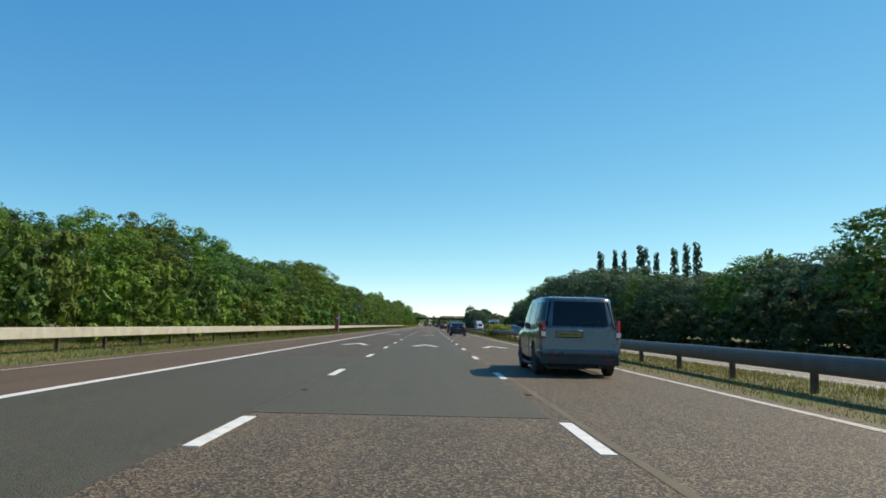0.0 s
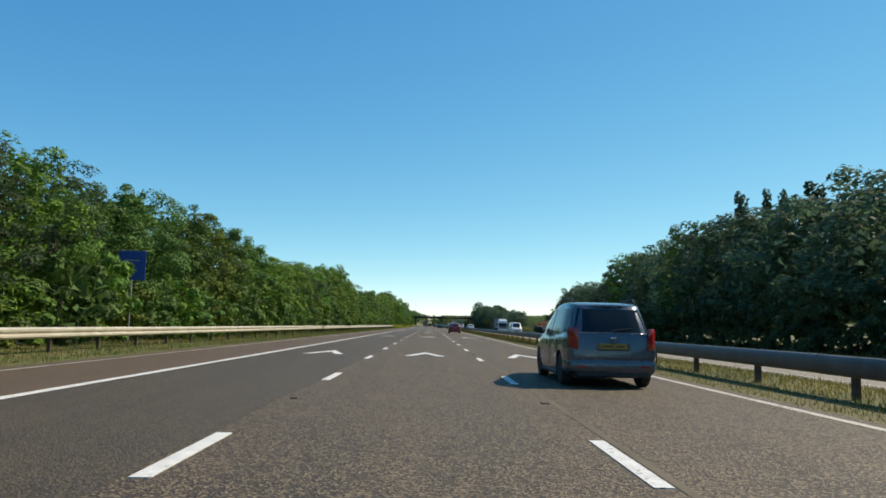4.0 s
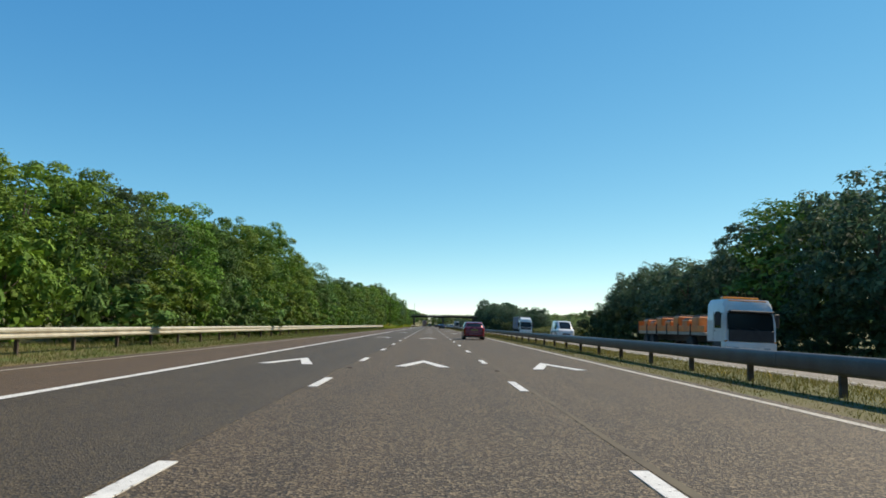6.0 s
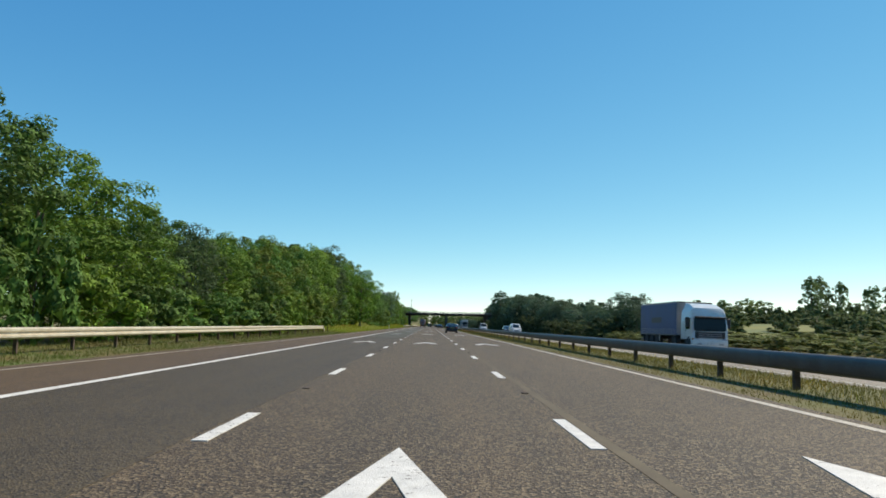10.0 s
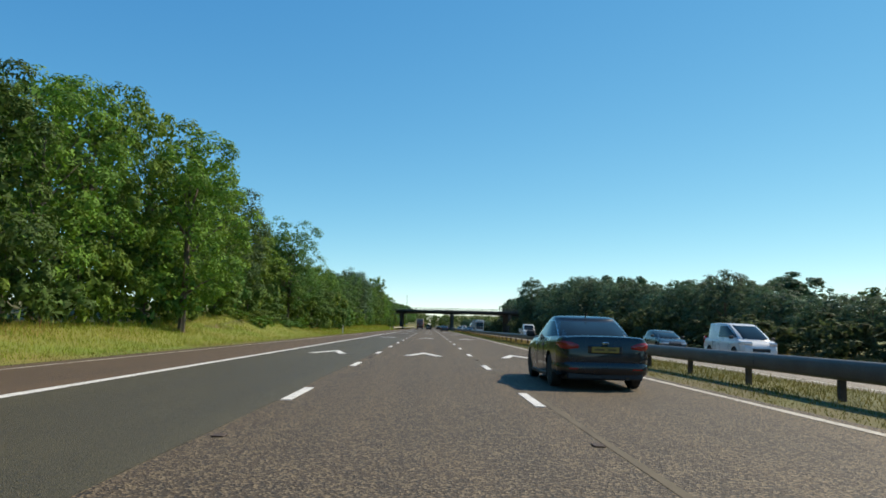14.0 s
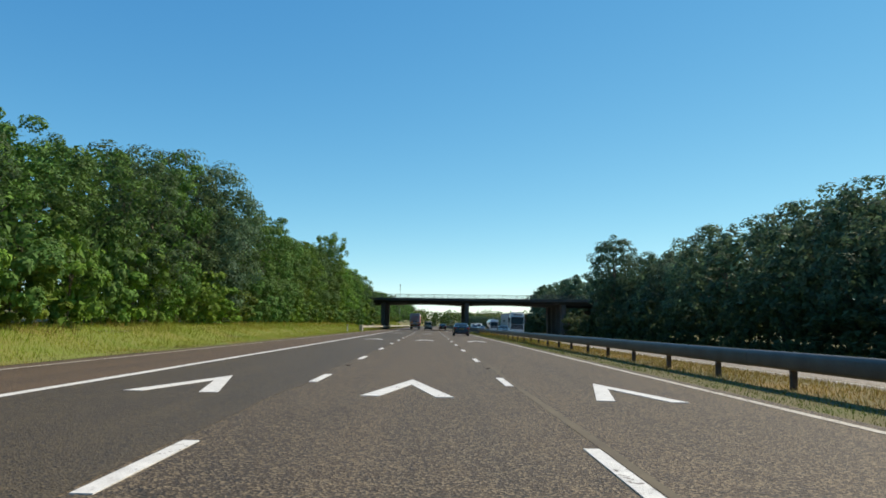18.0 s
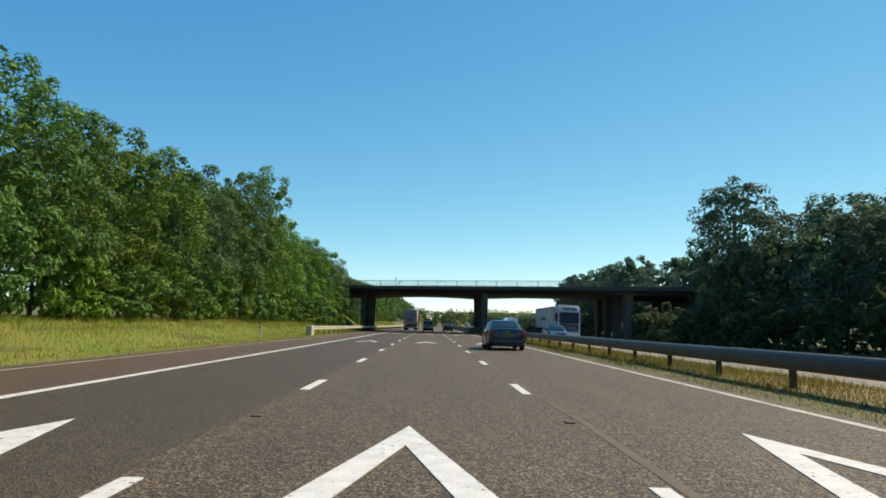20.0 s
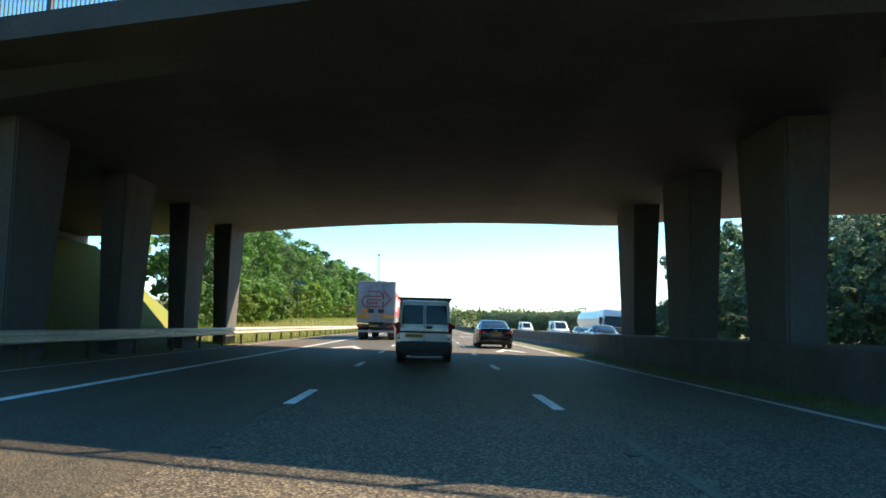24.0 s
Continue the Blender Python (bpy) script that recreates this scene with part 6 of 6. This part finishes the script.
def cab(parent, y, paint, height, deflector=0.5):
    """A flat-fronted tractor cab from y to y + 2.2."""
    k = height / 3.35
    lower = [[(x * 1.22, y + yy, z) for x, z in ((-1, 0.75), (1, 0.75), (1, height * 0.6), (0.97, height - 0.25), (0.85, height), (-0.85, height), (-0.97, height - 0.25), (-1, height * 0.6))]
             for yy in (0.0, 1.0, 1.8)]
    nose = [(x * 1.2, y + yy, z) for (x, z), yy in zip(((-1, 0.7), (1, 0.7), (1, height * 0.6), (0.95, height - 0.4), (0.8, height - 0.2), (-0.8, height - 0.2), (-0.95, height - 0.4), (-1, height * 0.6)),
                                                       (2.25, 2.25, 2.2, 1.98, 1.9, 1.9, 1.98, 2.2))]
    b = part("cab", loft(lower + [nose]), paint, parent, "", 30)
    part("windscreen", panel(((1.14, y + 2.24, 1.55 * k), (-1.14, y + 2.24, 1.55 * k), (-1.12, y + 2.12, 2.62 * k), (1.12, y + 2.12, 2.62 * k)), 0.02, 0.98, 0.02, 0.98, 0.03), M["glass"], b, "dark windscreen")
    for s in (-0.5, 0.35):
        part("wiper", tube([(s, y + 2.3, 1.56 * k), (s + 0.55, y + 2.29, 1.75 * k)], [0.014, 0.01], 5), M["black"], b)
    part("grille", box(-1.02, 1.02, y + 2.2, y + 2.29, 0.86, 1.5 * k, 0.02), M["black"], b)
    for s in (-1, 1):
        part("side_window", box(s * 1.2 - 0.03, s * 1.2 + 0.03, y + 0.9, y + 1.75, 1.65 * k, 2.5 * k, 0.02), M["glass"], b)
        part("door_seam", box(s * 1.215 - 0.006, s * 1.215 + 0.01, y + 0.8, y + 0.815, 0.8, 2.6 * k), M["black"], b)
        part("door_handle", box(s * 1.22 - 0.01, s * 1.22 + 0.03, y + 0.9, y + 1.08, 1.5 * k, 1.55 * k, 0.008), M["black"], b)
        part("headlamp", box(s * 0.95 - 0.17, s * 0.95 + 0.17, y + 2.15, y + 2.3, 0.6, 0.85, 0.03), M["lens"], b)
        part("indicator", box(s * 1.16 - 0.04, s * 1.16 + 0.05, y + 2.1, y + 2.29, 0.62, 0.83, 0.01), M["amber"], b)
        part("wing_mirror", box(s * 1.42 - 0.12, s * 1.42 + 0.12, y + 1.75, y + 1.9, 1.8 * k, 2.6 * k, 0.04), M["black"], b)
        part("mirror_arm", tube([(s * 1.18, y + 1.8, 2.5 * k), (s * 1.4, y + 1.82, 2.5 * k)], [0.025, 0.025], 5), M["black"], b)
        part("step", box(s * 1.15 - 0.1, s * 1.15 + 0.08, y + 0.9, y + 1.7, 0.4, 0.7, 0.02), M["black"], b)
        part("bumper_lamp", box(s * 0.75 - 0.15, s * 0.75 + 0.15, y + 2.31, y + 2.33, 0.42, 0.54, 0.01), M["lens"], b)
    part("front_bumper", box(-1.22, 1.22, y + 1.7, y + 2.32, 0.32, 0.78, 0.06, 2), paint, b, "", 40)
    for i in range(4):
        part("grille_slat", box(-0.8, 0.8, y + 2.285, y + 2.305, 0.86 + 0.15 * k * i, 0.91 + 0.15 * k * i, 0.006), M["trailer_grey"], b)
    part("sun_visor", box(-1.05, 1.05, y + 2.08, y + 2.4, 2.58 * k, 2.7 * k, 0.03), M["black"], b, "dark sun visor")
    if deflector:
        part("roof_deflector", loft([[(-1.05, y + q, height - 0.02), (1.05, y + q, height - 0.02), (0.95, y + q, height + z), (-0.95, y + q, height + z)]
                                     for q, z in ((0.1, deflector), (0.9, deflector * 0.75), (1.7, 0.02))]), paint, b, "", 30)
    part("front_plate", box(-0.26, 0.26, y + 2.325, y + 2.335, 0.44, 0.55), M["plate_white"], b)
    return b


def band(points, width, y, thick=0.006):
    """A flat ribbon on a rear door along points in x, z."""
    bm = bmesh.new()
    for (x0, z0), (x1, z1) in zip(points, points[1:]):
        d = Vector((x1 - x0, z1 - z0))
        n = Vector((-d.y, d.x)).normalized() * width / 2
        e = d.normalized() * width * 0.35
        ring = [(x0 - e.x + n.x, z0 - e.y + n.y), (x1 + e.x + n.x, z1 + e.y + n.y), (x1 + e.x - n.x, z1 + e.y - n.y), (x0 - e.x - n.x, z0 - e.y - n.y)]
        a = [bm.verts.new((x, y, z)) for x, z in ring]
        b = [bm.verts.new((x, y - thick, z)) for x, z in ring]
        for j in range(4):
            bm.faces.new((a[j], a[(j + 1) % 4], b[(j + 1) % 4], b[j]))
        bm.faces.new(a)
        bm.faces.new(b[::-1])
    return bm


def lorry(name, label, at, curtain, cab_paint, top=4.25, length=13.6, logo=False, base=1.2, cab_height=3.25, roof_lamps=False):
    t = thing(name, label, "lorry", at)
    h = 1.27
    part("trailer_body", box(-h, h, 0.0, length, base, top, 0.03), M["trailer_grey"], t, "dirty grey trailer doors")
    part("roof_edge", box(-h - 0.01, h + 0.01, -0.015, length, top - 0.09, top + 0.03, 0.02), M["grey_steel"], t)
    for s in (-1, 1):
        x = s * (h + 0.004)
        lower, upper = base + 0.42, top - 0.72
        if logo:
            part("curtain", box(min(x, x + s * 0.02), max(x, x + s * 0.02), 0.1, length - 0.1, lower, upper), curtain, t, "red side curtain")
            part("curtain_top", box(min(x, x + s * 0.018), max(x, x + s * 0.018), 0.1, length - 0.1, upper, top - 0.1), M["white_curtain"], t, "white band over the curtain")
            part("curtain_skirt", box(min(x, x + s * 0.018), max(x, x + s * 0.018), 0.1, length - 0.1, base + 0.02, lower), M["white_curtain"], t, "white strap skirt")
            part("logo_shape", box(min(x, x + s * 0.026), max(x, x + s * 0.026), 0.9, 2.6, lower + 0.35, upper - 0.3), M["white_curtain"], t, "white plain shape on the curtain")
            part("logo_bar", box(min(x, x + s * 0.026), max(x, x + s * 0.026), 3.2, 6.2, lower + 0.75, lower + 1.15), M["white_curtain"], t, "white plain bar on the curtain")
        else:
            part("curtain", box(min(x, x + s * 0.02), max(x, x + s * 0.02), 0.1, length - 0.1, base + 0.05, top - 0.1), curtain, t, "side curtain")
            part("logo_bar", box(min(x, x + s * 0.026), max(x, x + s * 0.026), length * 0.35, length * 0.62, base + 0.9, base + 1.3), M["rail_dark"], t, "grey plain bar on the curtain")
        for i in range(24):
            y = 0.3 + i * (length - 0.6) / 23
            part("strap", box(min(x, x + s * 0.03), max(x, x + s * 0.03), y - 0.03, y + 0.03, base - 0.06, base + 0.45), M["black"] if logo else M["grey_steel"], t)
        part("side_guard", box(s * 1.2 - 0.02, s * 1.2 + 0.02, 5.0, length - 4.2, 0.5, 1.0, 0.01), M["white"] if logo else M["grey_steel"], t)
        for i in range(3):
            wheel(t, s * 1.05, 1.6 + 1.31 * i, 0.5, 0.38, 8, True)
        for y in (length - 0.7, length + 2.3):
            wheel(t, s * 1.05, y, 0.5, 0.34, 8, True)
        part("tail_lamp", box(s * 1.0 - 0.2, s * 1.0 + 0.2, -0.08, 0.0, 0.86, 1.0, 0.02), M["tail"], t)
        part("marker_board", box(s * 0.75 - 0.42, s * 0.75 + 0.42, -0.03, 0.0, base + 0.28, base + 0.52), M["amber"], t, "orange marker board")
        part("door_bar", tube([(s * 0.55, -0.03, base), (s * 0.55, -0.03, top - 0.1)], [0.018, 0.018], 6), M["grey_steel"], t)
        part("mud_flap", box(s * 1.0 - 0.22, s * 1.0 + 0.22, 0.75, 0.78, 0.15, 0.9), M["black"], t)
    part("chassis", box(-0.5, 0.5, 0.2, length + 2.6, 0.7, base, 0.02), M["black"], t)
    part("underrun_bar", box(-1.2, 1.2, -0.02, 0.1, 0.5, 0.66, 0.02), M["grey_steel"], t)
    part("lamp_bar", box(-1.25, 1.25, -0.05, 0.1, 0.82, 1.06, 0.02), M["black"], t)
    part("rear_plate", box(-0.45, 0.2, -0.06, -0.052, 0.88, 1.02), M["plate"], t)
    part("door_seam", box(-0.01, 0.01, -0.012, 0.0, base + 0.05, top - 0.12), M["black"], t)
    if logo:
        z = 2.85
        part("logo_shape", band([(-0.55, z + 0.42), (0.25, z + 0.42), (0.5, z - 0.02), (0.5, z + 0.5), (0.98, z - 0.08), (0.45, z - 0.66), (0.45, z - 0.3)], 0.1, -0.014), M["logo_red"], t, "faded red plain arrow shape")
        part("logo_shape", band([(0.3, z - 0.6), (-0.75, z - 0.6), (-0.95, z - 0.35), (-0.95, z - 0.15), (-0.75, z + 0.1), (0.3, z + 0.1)], 0.1, -0.016), M["logo_red"], t, "faded red plain loop shape")
        part("logo_shape", band([(0.1, z - 0.36), (-0.6, z - 0.36), (-0.6, z - 0.14), (0.3, z - 0.14)], 0.09, -0.018), M["logo_red"], t, "faded red plain bars")
        for x in (-0.35, 0.35):
            part("hazard_diamond", band([(x - 0.12, base + 0.75), (x + 0.12, base + 0.75)], 0.26, -0.016), M["bar"], t, "dark diamond placard")
        part("warning_triangle", band([(-0.88, base + 0.78), (-0.62, base + 0.78)], 0.24, -0.02), M["amber"], t, "amber warning label")
    tractor = cab(t, length + 0.75, cab_paint, 3.5 if logo else cab_height, max(0.1, top - 0.12 - (3.5 if logo else cab_height)))
    if roof_lamps:
        y, z = length + 2.75, cab_height
        part("name_board", box(-0.85, 0.85, y - 0.06, y + 0.03, z - 0.5, z - 0.18, 0.02), M["lens"], tractor, "pale name board over the windscreen")
        for a, b in ((-0.7, -0.2), (-0.05, 0.6)):
            part("lettering_bar", box(a, b, y + 0.03, y + 0.036, z - 0.4, z - 0.28), M["bar"], tractor)
        for i in range(5):
            x = -0.8 + 0.4 * i
            part("roof_lamp", tube([(x, y - 0.1, z + 0.02), (x, y + 0.02, z + 0.02)], [0.08, 0.1], 12), M["lens"], tractor, "round roof lamp")
        for s in (-1, 1):
            part("lettering_bar", box(s * 1.235 - 0.006, s * 1.235 + 0.006, length + 1.0, length + 1.5, 2.6, 2.9), M["bar"], tractor)
    return t


lorry("articulated_lorry", "articulated lorry with red and white curtain sides and dirty grey doors", ahead(-3.64, 613.0), M["red_curtain"], car_paint("red_cab_paint", (0.45, 0.03, 0.02), 0.0), top=3.95, logo=True)
lorry("curtain_lorry", "lorry with dark blue curtain sides and a white cab", oncoming(19.2, 295.0), M["blue_curtain"], M["white"], top=3.4, length=9.0, base=1.0, cab_height=2.9)
lorry("box_lorry", "white articulated lorry near the bridge on the opposite carriageway", oncoming(15.3, 567.4), M["white_curtain"], M["white"], top=3.62, length=13.6, base=1.2, cab_height=3.7, roof_lamps=True)

# works lorry with orange equipment
t = thing("works_lorry", "white-cabbed works lorry carrying orange equipment", "lorry", oncoming(15.3, 186.6))
part("flat_bed", box(-1.2, 1.2, 0.0, 11.8, 1.0, 1.18, 0.03), M["grey_steel"], t)
for s in (-1, 1):
    for i in range(6):
        part("side_board", box(s * 1.19 - 0.025, s * 1.19 + 0.025, 0.05 + 1.96 * i, 1.96 * i + 1.96, 1.18, 1.5, 0.01), M["orange"], t)
        part("stanchion", box(s * 1.22 - 0.03, s * 1.22 + 0.03, 1.96 * i - 0.03, 1.96 * i + 0.05, 1.0, 1.62), M["black"], t)
part("tail_board", box(-1.2, 1.2, -0.02, 0.04, 1.0, 1.8, 0.01), M["orange"], t)
for i, (y, hh, deep) in enumerate(((0.9, 1.9, 0.5), (2.3, 1.75, 0.4), (3.7, 2.0, 0.55), (5.3, 1.8, 0.5), (6.8, 2.05, 0.45), (8.3, 1.85, 0.5), (9.9, 2.0, 0.55))):
    part("equipment_box", box(-1.0, 1.0, y - deep, y + deep, 1.18, hh, 0.06), M["orange"], t)
    part("equipment_lid", box(-0.9, 0.9, y - deep * 0.8, y + deep * 0.8, hh, hh + 0.08, 0.02), M["black"], t)
part("chassis", box(-0.5, 0.5, 0.2, 13.8, 0.65, 1.0, 0.02), M["black"], t)
for s in (-1, 1):
    for y in (1.6, 2.9, 9.6, 13.2):
        wheel(t, s * 1.02, y, 0.48, 0.34, 8, True)
cb = cab(t, 12.2, M["white"], 2.8, 0)
part("front_panel", box(-1.08, 1.08, 14.49, 14.53, 0.8, 1.34, 0.02), M["black"], cb, "dark lower front panel")
part("roof_board", box(-0.95, 0.95, 13.4, 14.05, 2.6, 2.78, 0.05), M["amber"], cb, "yellow board over the windscreen")
part("beacon_bar", box(-0.9, 0.9, 13.0, 13.3, 2.8, 2.95, 0.04), M["amber"], cb)

# tanker past the bridge
t = thing("tanker_lorry", "white tanker lorry past the bridge", "lorry", oncoming(19.0, 652.0))
bm = bmesh.new()
tube([(0, 0, 2.3), (0, 0.15, 2.3), (0, 10.8, 2.3), (0, 11, 2.3)], [0.9, 1.2, 1.2, 0.9], 24, bm)
part("tank", bm, M["white"], t, "", 35)
part("chassis", box(-0.5, 0.5, 0.2, 13.2, 0.7, 1.25, 0.02), M["black"], t)
for s in (-1, 1):
    for y in (1.4, 2.7, 4.0, 10.6, 12.7):
        wheel(t, s * 1.02, y, 0.5, 0.34, 8, True)
cab(t, 11.4, M["white"], 3.3, 0)

# red and white verge post
p = thing("hazard_post", "red and white upright board at the verge", "marker post", pose(-10.6, 85.0, 0.0, 0, 0, 20))
part("board", box(-0.2, 0.2, -0.02, 0.02, 0.2, 2.1, 0.01), M["logo_red"], p, "red upright board")
part("white_edge", box(0.2, 0.27, -0.025, 0.025, -0.2, 2.15, 0.01), M["white"], p, "white edge strip")
part("white_band", box(-0.05, 0.2, -0.028, -0.021, 1.55, 1.72), M["white"], p)
